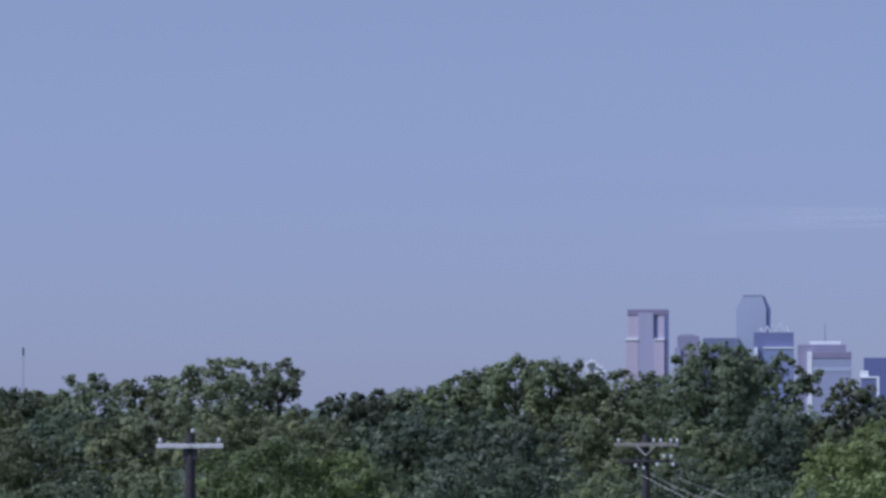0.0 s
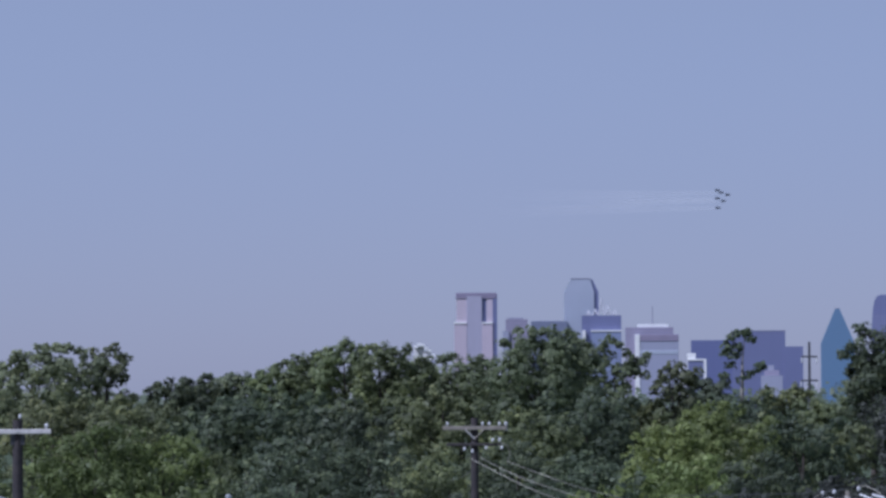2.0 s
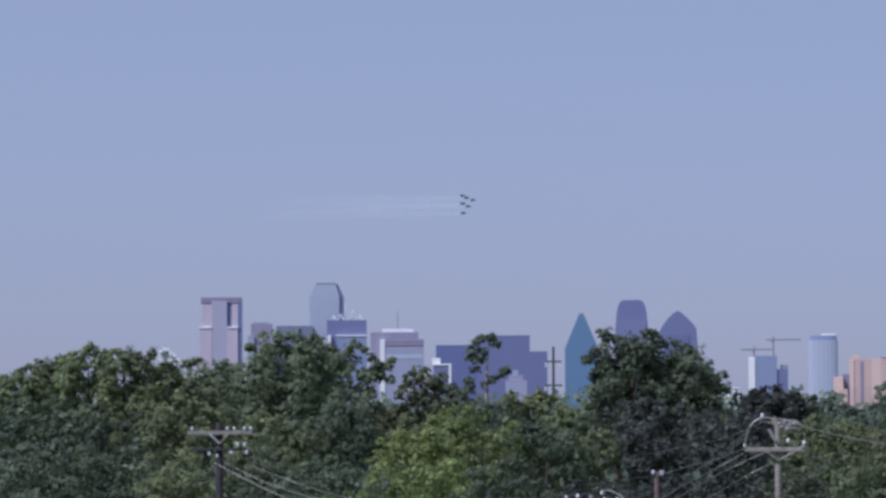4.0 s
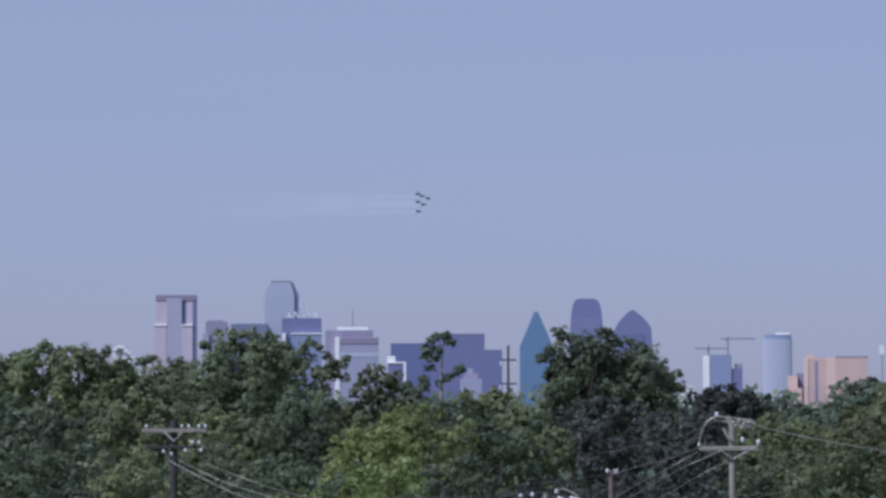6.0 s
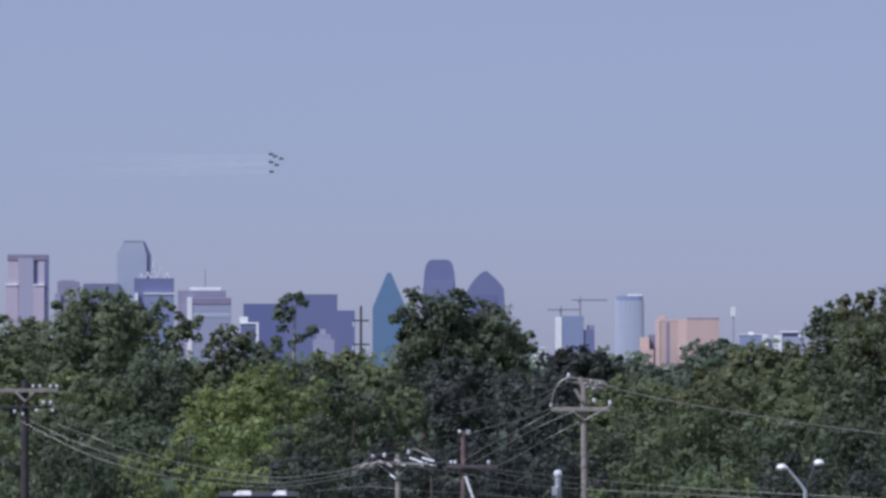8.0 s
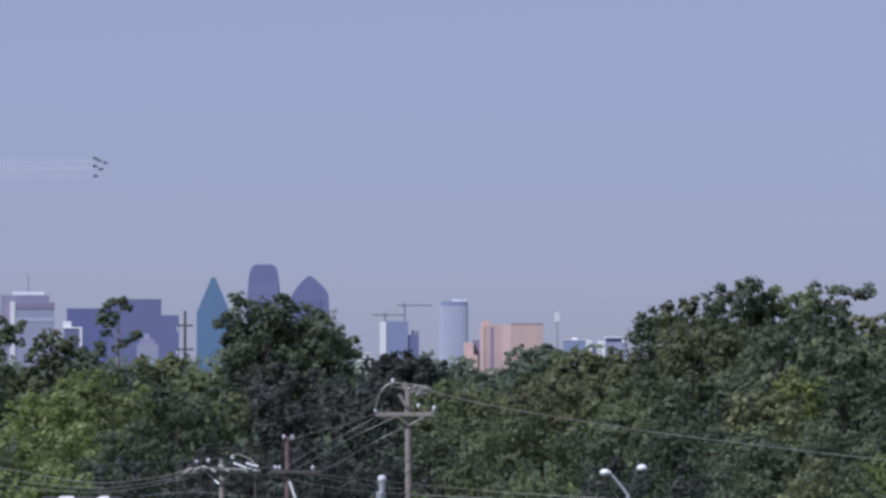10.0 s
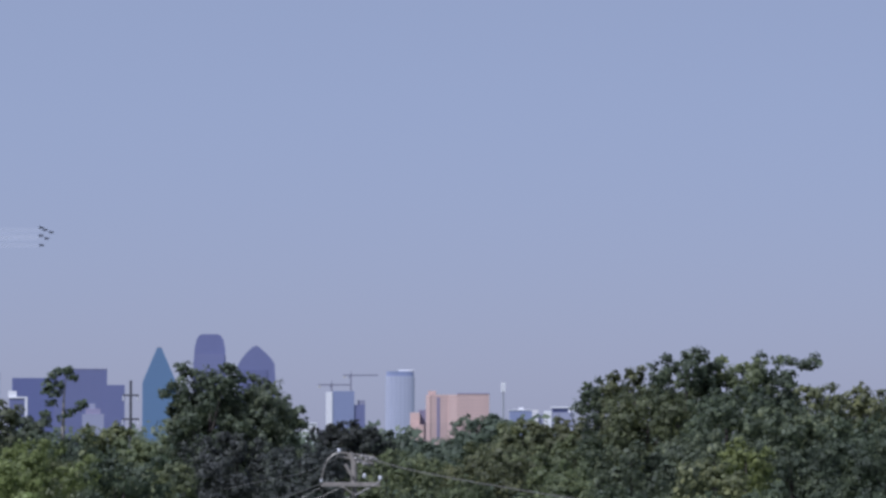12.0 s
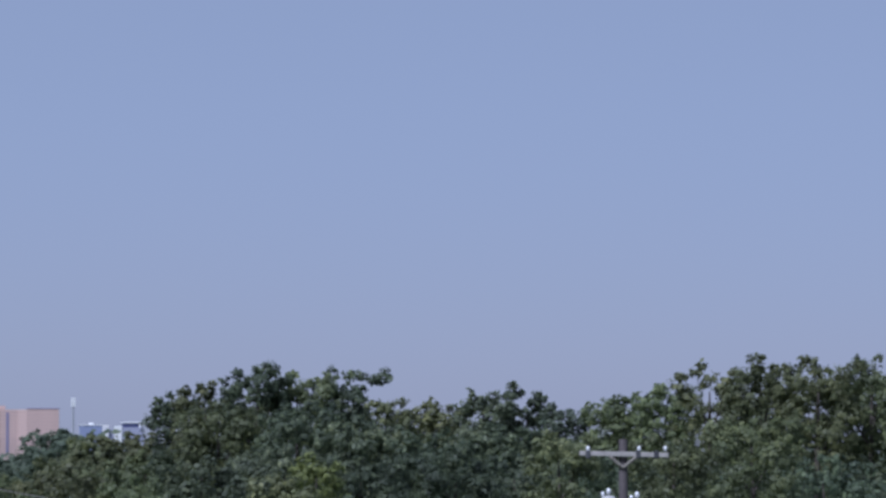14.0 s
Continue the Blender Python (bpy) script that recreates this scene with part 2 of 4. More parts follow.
DARK_TRIM = mottled("dark_cladding", (0.195, 0.195, 0.26), (0.3, 0.3, 0.37), 0.1, 0.5)
# spire steel dulled to a haze tint
HAZY_STEEL = mottled("hazed_pale_steel", (0.45, 0.45, 0.5), (0.56, 0.56, 0.61), 0.2, 0.6, bump=0.05)
F_BAY = facade("pale_rose_glass", (0.47, 0.44, 0.54), (0.45, 0.44, 0.55), share=0.7, pier=0.1)


# ---- mesh helpers ----
def part(name, bm, mat, parent=None, label=""):
    me = bpy.data.meshes.new(name)
    bm.to_mesh(me)
    bm.free()
    me.materials.append(mat)
    ob = new(name, me)
    ob.parent = parent
    if label:
        tagged(ob, label)
    return ob


def base(name, place, label, category, group="", turn=0.0, kind=""):
    ob = new(name)
    ob.empty_display_size = 0.3
    ob.matrix_basis = pose(*place, 0, 0, turn)
    return tagged(ob, label, category, group, kind)


def add_prism(bm, pts, z0, z1, top=None):
    """An upright prism over the outline pts; top: another outline of as many points for its upper end."""
    low = [bm.verts.new((x, y, z0)) for x, y in pts]
    high = [bm.verts.new((x, y, z1)) for x, y in (top or pts)]
    n = len(pts)
    for i in range(n):
        bm.faces.new((low[i], low[(i + 1) % n], high[(i + 1) % n], high[i]))
    bm.faces.new(high)
    bm.faces.new(low[::-1])


def prism(pts, z0, z1, top=None):
    bm = bmesh.new()
    add_prism(bm, pts, z0, z1, top)
    bmesh.ops.recalc_face_normals(bm, faces=bm.faces)
    return bm


def rect(x0, x1, y0, y1):
    return [(x0, y0), (x1, y0), (x1, y1), (x0, y1)]


def box(x0, x1, y0, y1, z0, z1, bevel=0.0):
    bm = prism(rect(x0, x1, y0, y1), z0, z1)
    if bevel:
        bmesh.ops.bevel(bm, geom=bm.edges[:], offset=bevel, segments=1, affect="EDGES")
    return bm


def tube(path, radii, sides=8, bm=None):
    """A round bar along the points of a path, each with its radius."""
    bm = bm or bmesh.new()
    path = [Vector(p) for p in path]
    rings = []
    for i, p in enumerate(path):
        way = (path[min(i + 1, len(path) - 1)] - path[max(i - 1, 0)]).normalized()
        side = way.cross(Vector((0, 0, 1)) if abs(way.z) < 0.9 else Vector((1, 0, 0))).normalized()
        up = side.cross(way)
        r = radii[i] if isinstance(radii, (list, tuple)) else radii
        rings.append([bm.verts.new(p + r * (math.cos(a) * side + math.sin(a) * up)) for a in [2 * math.pi * k / sides for k in range(sides)]])
    for a, b in zip(rings, rings[1:]):
        for k in range(sides):
            bm.faces.new((a[k], a[(k + 1) % sides], b[(k + 1) % sides], b[k]))
    bm.faces.new(rings[0])
    bm.faces.new(rings[-1][::-1])
    bmesh.ops.recalc_face_normals(bm, faces=bm.faces)
    return bm


def lathe(profile, sides=10, at=(0, 0, 0)):
    """A turned solid: (radius, height) pairs from the bottom up."""
    bm = bmesh.new()
    rings = [[bm.verts.new((at[0] + r * math.cos(2 * math.pi * k / sides), at[1] + r * math.sin(2 * math.pi * k / sides), at[2] + z)) for k in range(sides)] for r, z in profile]
    for a, b in zip(rings, rings[1:]):
        for k in range(sides):
            bm.faces.new((a[k], a[(k + 1) % sides], b[(k + 1) % sides], b[k]))
    bm.faces.new(rings[0][::-1])
    bm.faces.new(rings[-1])
    return bm


# ---- ground ----
def build_ground():
    bm = bmesh.new()
    n, reach = 80, 12000.0
    grid = {}
    for i in range(n + 1):
        for j in range(n + 1):
            x, y = reach * (2 * i / n - 1), reach * (2 * j / n - 1)
            grid[i, j] = bm.verts.new((x, y, 0.3 * math.sin(x * 0.011) * math.sin(y * 0.013) - 0.3))
    for i in range(n):
        for j in range(n):
            bm.faces.new((grid[i, j], grid[i + 1, j], grid[i + 1, j + 1], grid[i, j + 1]))
    tagged(part("ground", bm, GRASS), "flat grassy ground reaching under the trees to downtown", "ground", kind="structure")


build_ground()


# ---- trees ----
def leaf_mesh(name, clumps, inner, rng, leaf, per, mat):
    """Pointed folded leaves in clumps. clumps: rows of x, y, z, radius, and the way outward; inner: the same for large leaves deep in the crown."""
    c = np.repeat(clumps, per, axis=0)
    scale_ = np.full(len(c), leaf)
    if inner is not None:
        c = np.concatenate([c, np.repeat(inner, 5, axis=0)])
        scale_ = np.r_[scale_, np.full(len(c) - len(scale_), leaf * 2.2)]
    n = len(c)
    off = rng.normal(size=(n, 3))
    off /= np.linalg.norm(off, axis=1)[:, None] + 1e-9
    off *= (rng.random(n) ** 0.5)[:, None] * c[:, 3:4]
    off[:, 2] *= 0.75
    mid = c[:, :3] + off
    nor = 1.25 * c[:, 4:7] + 0.5 * off / c[:, 3:4] + rng.normal(size=(n, 3)) * 0.36 + (0, 0, 0.25)
    nor /= np.linalg.norm(nor, axis=1)[:, None] + 1e-9
    long = np.cross(nor, rng.normal(size=(n, 3)))
    long /= np.linalg.norm(long, axis=1)[:, None] + 1e-9
    wide = np.cross(nor, long)
    s = (scale_ * (0.6 + 0.8 * rng.random(n)))[:, None]
    v = np.empty((n, 4, 3))
    v[:, 0] = mid - long * s
    v[:, 1] = mid + wide * s * 0.62 + nor * s * 0.2
    v[:, 2] = mid + long * s
    v[:, 3] = mid - wide * s * 0.62 + nor * s * 0.2
    me = bpy.data.meshes.new(name)
    me.vertices.add(4 * n)
    me.vertices.foreach_set("co", v.ravel())
    me.loops.add(4 * n)
    me.loops.foreach_set("vertex_index", np.arange(4 * n, dtype=np.int32))
    me.polygons.add(n)
    me.polygons.foreach_set("loop_start", np.arange(0, 4 * n, 4, dtype=np.int32))
    me.update(calc_edges=True)
    me.materials.append(mat)
    return me


def clumps_on(lobes, rng, density, radius):
    """Clumps over the skin of egg-shaped lobes, none deep within a neighbour; fewer at the back of the crown."""
    rows = []
    for k, (x, y, z, rx, ry, rz) in enumerate(lobes):
        n = max(10, int(density * (rx * ry + ry * rz + rx * rz)))
        w = rng.normal(size=(n, 3))
        w /= np.linalg.norm(w, axis=1)[:, None]
        w = w[(w[:, 1] < 0.35) & (w[:, 2] > -0.75)]
        r = 0.74 + 0.34 * rng.random(len(w))
        ph = rng.random(4) * 6.28
        lump = np.sin(w[:, 0] * 4.1 + ph[0]) + np.sin(w[:, 1] * 3.7 + w[:, 2] * 2.9 + ph[1]) + np.sin(w[:, 2] * 5.3 - w[:, 0] * 3.1 + ph[2])
        p = np.array((x, y, z)) + w * np.array((rx, ry, rz)) * (r * (1 + 0.13 * lump))[:, None]
        keep = (lump > -1.35) | (rng.random(len(p)) < 0.35)
        for j, (a, b, c, qx, qy, qz) in enumerate(lobes):
            if j != k:
                keep &= (((p - (a, b, c)) / (qx, qy, qz)) ** 2).sum(1) > 0.55
        p, w = p[keep], w[keep]
        rows.append(np.c_[p, radius * min(1.0, 0.4 + 0.45 * max(rx, rz)) * (0.5 + 0.75 * rng.random(len(p))), w])
    return np.concatenate(rows)


def inner_clumps(lobes, rng, share):
    """The shaded leaves inside the lobes."""
    rows = []
    for x, y, z, rx, ry, rz in lobes:
        n = max(3, int(3.6 * share * (rx * ry + ry * rz + rx * rz) ** 0.9))
        w = rng.normal(size=(n, 3))
        w /= np.linalg.norm(w, axis=1)[:, None]
        p = np.array((x, y, z)) + w * np.array((rx, ry, rz)) * (0.3 + 0.45 * rng.random(n))[:, None]
        rows.append(np.c_[p, np.full(n, 0.6), w])
    return np.concatenate(rows)


def tree(u, v, half, d, tone="mid", seed=0, label="", low=5.0, lobes=None, density=1.0, lobe_count=20, bark=None, sprigs=16, extra=()):
    """A broad-leaved tree in the bearing u, its top at v, half its width in marks, d metres off."""
    rng = np.random.default_rng(seed * 7919 + int(u + 500) * 13 + 5)
    top = spot(u, v, d)
    w = size(half, d)
    foot = (top.x, top.y, -0.3)
    height = top.z + 0.3
    ob = base("tree", foot, label or {"mid": "tall leafy green tree in the wooded belt", "dark": "dense dark-green broadleaf tree in the wooded belt", "deep": "very dark broadleaf tree in the wooded belt, shade in its leaf colour", "bright": "light yellow-green leafy tree in front of the woods", "lime": "bright yellow-green leafy tree before darker woods", "soft": "tall feathery pale-green tree in the wooded belt", "far": "distant hazy green tree behind the wooded belt"}[tone], "tree", "trees of the wooded belt", turn_of(u))
    if lobes is None:
        lobes = []
        span = height - low
        for i in range(lobe_count):
            f = ((i + 0.5) / lobe_count) ** 0.62
            fat = math.sin(math.pi * min(0.97, 0.26 + 0.62 * (1 - f))) ** 0.5
            r = min(w * (0.26 + 0.3 * rng.random()) * (1.0 if f < 0.8 else 0.85), span * 0.26)
            a = i * 2.4 + rng.random() * 1.2
            reach = max(0.0, w * fat * 1.05 - r * 0.8) * (0.7 + 0.4 * rng.random())
            if i == lobe_count - 1:
                reach *= 0.2
            z = low + r * 0.6 + (span - r * 1.5) * f
            lobes.append((reach * math.cos(a), reach * math.sin(a) * 0.8, min(z, height - r * 0.82), r, r * 0.95, r * (0.7 + 0.25 * rng.random())))
        zt = max(l[2] + l[5] for l in lobes)
        lobes = [(x, y, z + (height - zt) - 0.45, a, b, c) for x, y, z, a, b, c in lobes]
        crown_lobes = list(lobes)
        for k in range(sprigs):
            l = crown_lobes[-1 - (k % min(9, lobe_count))]
            a = rng.uniform(0.3, 2.84)
            r = rng.uniform(0.2, 0.62)
            lobes.append((l[0] + math.cos(a) * l[3] * 1.2, l[1] * 0.5, min(l[2] + math.sin(a) * l[5] * 1.2, height - 0.5 * r), r * rng.uniform(0.7, 1.6), r, r))
    lobes = lobes + [(size(a - u, d), -0.3, height - size(b - v, d), size(r, d), 0.4, size(r, d)) for a, b, r in extra]
    near = 350.0 / d
    radius = 0.5 / near ** 0.5
    skin = clumps_on(lobes, rng, density * 5.0 * near ** 1.2, radius)
    skin = skin[skin[:, 2] > (5.8 if d > 350 else 3.6 if d > 270 else 1.6)]  # bare stems below
    outer = leaf_mesh("crown", skin, inner_clumps(lobes, rng, min(1.0, density ** 1.5)), rng, 0.132 / near ** 0.8, 22, TONES[tone])
    crown = new("crown", outer)
    crown.parent = ob
    wood = bark or BARK
    girth = max(0.12, height * 0.018)
    bend = rng.normal(size=2) * 0.25
    part("trunk", tube([(0, 0, 0), (bend[0] * 0.4, bend[1] * 0.4, height * 0.3), (bend[0], bend[1], height * 0.62), (bend[0] * 1.3, bend[1], height * 0.86)], [girth * 1.3, girth, girth * 0.6, girth * 0.2], 7), wood, ob)
    for l in lobes[: max(4, lobe_count - 3) : 4]:
        z0 = max(1.0, min(l[2] - 0.18 * height, height * 0.6))
        part("limb", tube([(bend[0] * 0.7, bend[1] * 0.7, z0), (l[0] * 0.5, l[1] * 0.5, (z0 + l[2]) / 2 + 0.2), (l[0], l[1], l[2])], [girth * 0.5, girth * 0.32, girth * 0.1], 5), wood, ob)
    return ob


# the skyline of the woods
tree(-150, 680, 110, 380, "mid", 1)
tree(-30, 690, 80, 390, "mid", 2)
tree(20, 684, 50, 385, "dark", 3)
tree(95, 690, 70, 392, "soft", 4, density=0.75, sprigs=24)
tree(165, 664, 75, 384, "soft", 5, density=0.6, sprigs=24)
tree(275, 668, 62, 380, "soft", 6, density=0.6, sprigs=24)
tree(368, 637, 78, 372, "soft", 7, density=0.55, sprigs=26)
tree(430, 654, 56, 376, "soft", 8, density=0.5, extra=[(405, 641, 8), (424, 642, 7), (440, 647, 8), (452, 655, 7), (386, 642, 6)])
tree(492, 652, 44, 378, "soft", 9, density=0.5, extra=[(505, 643, 8), (492, 652, 9), (512, 656, 6), (470, 650, 7), (520, 690, 7), (518, 668, 6)])
tree(545, 735, 60, 372, "mid", 10)
tree(605, 698, 56, 455, "dark", 11)
tree(675, 690, 52, 460, "dark", 12)
tree(742, 684, 46, 452, "dark", 13)
tree(800, 672, 50, 400, "mid", 14)
tree(852, 648, 60, 388, "mid", 15)
tree(915, 629, 66, 380, "mid", 16)
tree(985, 629, 54, 376, "mid", 17)
tree(1048, 662, 26, 380, "mid", 56, density=0.45, low=8.0)
tree(1064, 694, 40, 386, "soft", 18)
tree(1120, 655, 75, 390, "soft", 19)
tree(1252, 610, 92, 358, "soft", 20, extra=[(1225, 622, 15), (1284, 617, 15), (1210, 636, 13), (1305, 626, 13)])
tree(1314, 624, 52, 362, "soft", 21, extra=[(1340, 645, 14), (1354, 660, 14), (1332, 662, 16)])
tree(1384, 652, 52, 392, "soft", 22, density=0.6, extra=[(1385, 630, 9), (1372, 640, 8), (1398, 642, 7), (1366, 652, 7), (1414, 656, 6), (1426, 668, 6), (1441, 673, 7), (1432, 691, 7), (1451, 661, 5), (1447, 696, 8), (1421, 684, 5)])
tree(1440, 738, 40, 398, "mid", 23, density=0.6)
tree(1498, 668, 42, 396, "soft", 24, density=0.8)
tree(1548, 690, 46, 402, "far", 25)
tree(1690, 706, 46, 392, "mid", 27)
tree(1765, 730, 56, 388, "mid", 28)
tree(1876, 596, 84, 330, "dark", 29, label="big dense dark-green tree before the skyline", lobe_count=24)
tree(1846, 648, 44, 331, "dark", 57)
tree(1950, 620, 82, 332, "dark", 30, label="big dense dark-green tree before the skyline", lobe_count=24)
tree(2000, 662, 38, 336, "dark", 31)
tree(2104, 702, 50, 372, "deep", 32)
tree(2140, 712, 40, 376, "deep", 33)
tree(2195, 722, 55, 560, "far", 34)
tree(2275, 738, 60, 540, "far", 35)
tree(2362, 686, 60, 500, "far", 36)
tree(2430, 700, 65, 480, "mid", 37)
tree(2500, 694, 62, 420, "mid", 38)
tree(2570, 626, 52, 368, "dark", 39)
tree(2632, 606, 64, 362, "mid", 40)
tree(2712, 568, 72, 356, "dark", 41, lobe_count=22)
tree(2790, 588, 66, 358, "mid", 42)
tree(2868, 585, 56, 360, "dark", 43, extra=[(2918, 604, 6), (2928, 600, 8), (2942, 592, 9), (2948, 600, 7), (2936, 606, 6)])
tree(2945, 634, 58, 372, "mid", 44)
tree(3040, 638, 56, 374, "mid", 45)
tree(3118, 617, 66, 366, "dark", 46)
tree(3180, 618, 42, 368, "dark", 47, extra=[(3169, 611, 4), (3171, 618, 6), (3172, 627, 8), (3164, 630, 7)])
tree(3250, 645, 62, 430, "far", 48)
tree(3355, 624, 66, 386, "mid", 49)
tree(3440, 612, 62, 382, "mid", 50)
tree(3518, 574, 66, 370, "mid", 51)
tree(3612, 560, 78, 366, "mid", 52)
tree(3705, 556, 82, 362, "mid", 53)
tree(3800, 562, 90, 366, "mid", 54)
tree(3930, 570, 100, 370, "mid", 55)


def sparse_tree(u, v, d):
    """The half-bare tree that stands out against the skyline: a pale leaning trunk with a leafy head and one side branch."""
    h = spot(u, v, d).z + 0.3
    m = d / 6385.0
    at = lambda a, b, r, q=0.8: ((a - u) * m, 0.0, h - (b - v) * m, r * m, 0.5, r * q * m)
    lobes = [at(1622, 613, 10), at(1610, 616, 9), at(1600, 624, 10), at(1594, 636, 10, 1.2), at(1588, 652, 9), at(1603, 655, 8), at(1612, 640, 6), at(1632, 624, 6), at(1596, 672, 7),
             at(1616, 694, 7, 0.5), at(1630, 686, 8, 0.5), at(1644, 678, 9, 0.6), at(1652, 672, 5), at(1584, 690, 6), at(1600, 756, 40), at(1640, 770, 46), at(1570, 775, 40), at(1605, 800, 60)]
    return tree(u, v, 40, d, "dark", 26, "half-bare tree with a pale leaning trunk against the towers", lobes=lobes, density=4.2, bark=PALE_BARK, lobe_count=5)


sparse_tree(1612, 605, 386)
# trees that close the gaps behind the skyline: (u, v) along the tops of the woods
OUTLINE = [(-200, 690), (60, 695), (160, 668), (370, 640), (500, 650), (550, 730), (620, 705), (740, 690), (800, 685), (860, 655), (990, 645), (1030, 690), (1075, 690), (1180, 650), (1250, 622), (1330, 650), (1385, 690), (1430, 735),
           (1500, 690), (1600, 725), (1760, 750), (1830, 690), (1860, 620), (1960, 625), (2030, 690), (2150, 722), (2300, 735), (2370, 700), (2500, 702), (2560, 640), (2710, 585), (2870, 598), (2960, 645), (3040, 650), (3130, 628),
           (3190, 640), (3270, 655), (3440, 625), (3520, 590), (3700, 565), (4000, 575)]
rng_fill = np.random.default_rng(23)
for k in range(56):
    u = -170 + 73 * k + rng_fill.uniform(-14, 14)
    v = float(np.interp(u, *zip(*OUTLINE))) + rng_fill.uniform(24, 52) + (24 if 100 < u < 540 else 0)
    dark = 560 < u < 770 or 1840 < u < 2160 or 3090 < u < 3200
    tree(u, v, rng_fill.uniform(52, 72), rng_fill.uniform(400, 425), "dark" if dark else "mid", 400 + k, low=5.0, lobe_count=13, density=0.8, sprigs=6)

# the body of the woods, two rows deep
rng_rows = np.random.default_rng(11)
for k in range(30):
    u = -170 + 140 * k + rng_rows.uniform(-25, 25)
    v = rng_rows.uniform(712, 750) if not (2080 < u < 2560 or 1380 < u < 1820) else rng_rows.uniform(752, 772)
    # deep leaves paint the shade below the big dark tree, by bearing
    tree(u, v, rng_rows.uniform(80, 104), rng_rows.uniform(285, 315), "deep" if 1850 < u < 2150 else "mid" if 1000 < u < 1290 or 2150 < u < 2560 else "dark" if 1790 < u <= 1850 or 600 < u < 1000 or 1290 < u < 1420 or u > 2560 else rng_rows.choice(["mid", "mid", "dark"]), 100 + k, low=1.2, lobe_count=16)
for k in range(30):
    u = -150 + 138 * k + rng_rows.uniform(-30, 30)
    v = rng_rows.uniform(795, 840) + (45 if 1760 < u < 2120 else 0)
    # here too the deep tone colours in the shade under the crowns
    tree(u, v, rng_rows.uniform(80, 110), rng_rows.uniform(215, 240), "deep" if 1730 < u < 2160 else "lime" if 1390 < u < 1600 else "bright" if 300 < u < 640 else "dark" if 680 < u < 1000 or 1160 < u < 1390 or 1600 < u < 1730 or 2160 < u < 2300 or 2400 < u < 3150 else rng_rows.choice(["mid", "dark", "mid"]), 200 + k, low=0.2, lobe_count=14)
# shrubs along the foot of the woods
for k in range(34):
    u = -160 + 120 * k + rng_rows.uniform(-30, 30)
    # deep shrubs continue that painted shade down to the ground
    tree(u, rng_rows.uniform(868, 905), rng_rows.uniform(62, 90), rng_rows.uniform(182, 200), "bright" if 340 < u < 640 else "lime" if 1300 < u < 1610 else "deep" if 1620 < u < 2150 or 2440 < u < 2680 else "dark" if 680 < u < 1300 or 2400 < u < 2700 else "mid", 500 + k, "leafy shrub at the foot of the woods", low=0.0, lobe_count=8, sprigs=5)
# the shoulder of the right-hand woods
tree(2655, 645, 88, 336, "mid", 320, low=2.0)
tree(2795, 640, 92, 332, "dark", 321, low=2.0)
tree(2905, 668, 82, 330, "dark", 322, low=2.0)
tree(3010, 692, 80, 330, "dark", 323, low=2.0)
tree(3135, 682, 72, 334, "dark", 324, low=2.0)
tree(2150, 948, 32, 186, "lime", 330, "small yellow-green shrub beside a utility pole", low=0.0, lobe_count=7, sprigs=5)
tree(2998, 856, 80, 196, "lime", 331, "bright yellow-green bush at the edge of the woods", low=0.0, lobe_count=10)
# lighter trees in front
tree(1575, 738, 105, 246, "lime", 301, lobe_count=22, low=0.5)
tree(1490, 772, 92, 241, "lime", 302, low=0.5)
tree(1712, 756, 80, 250, "dark", 303, low=0.5)
tree(470, 772, 110, 210, "bright", 304, low=0.5)
tree(600, 790, 80, 212, "bright", 305, low=0.5)
tree(40, 760, 90, 250, "mid", 306, low=0.5)
tree(890, 755, 80, 262, "dark", 307, low=0.5)
tree(2818, 736, 52, 262, "bright", 308, low=0.5)
tree(2760, 768, 60, 250, "mid", 309, low=0.5)
tree(3600, 660, 100, 262, "mid", 310, low=0.5)
tree(3450, 700, 90, 256, "mid", 311, low=0.5)
tree(3260, 690, 70, 270, "mid", 312, low=0.5)


def far_woods():
    """Woods between here and downtown."""
    rng = np.random.default_rng(5)
    rows = []
    for y0 in (700, 950, 1300, 1800, 2500, 3300):
        n = 180
        az = rng.uniform(-0.2, 0.56, n)
        d = y0 * rng.uniform(0.9, 1.12, n)
        top = rng.uniform(8.0, 13.5, n)
        for k in range(3):
            z = top * (0.92 - 0.3 * k)
            rows.append(np.c_[d * np.sin(az) + rng.normal(size=n) * 4, d * np.cos(az), z, rng.uniform(3.0, 6.5, n), np.zeros(n), -np.ones(n), np.full(n, 0.6)])
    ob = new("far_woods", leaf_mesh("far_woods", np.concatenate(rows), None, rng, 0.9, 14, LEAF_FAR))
    tagged(ob, "hazy green canopy of distant woods before downtown", "woods", kind="stuff")


far_woods()


# ---- downtown ----
def tower(u0, u1, label, d, name="office_tower"):
    """An empty at the foot of a building that fills the bearings u0 to u1; returns it with metres per mark."""
    u = (u0 + u1) / 2
    p = spot(u, 740, d)
    ob = base(name, (p.x, p.y, -0.4), label, "building", "downtown skyline", turn_of(u))
    return ob, d / 6385.0, u


def high(v, u, d):
    return spot(u, v, d).z + 0.4


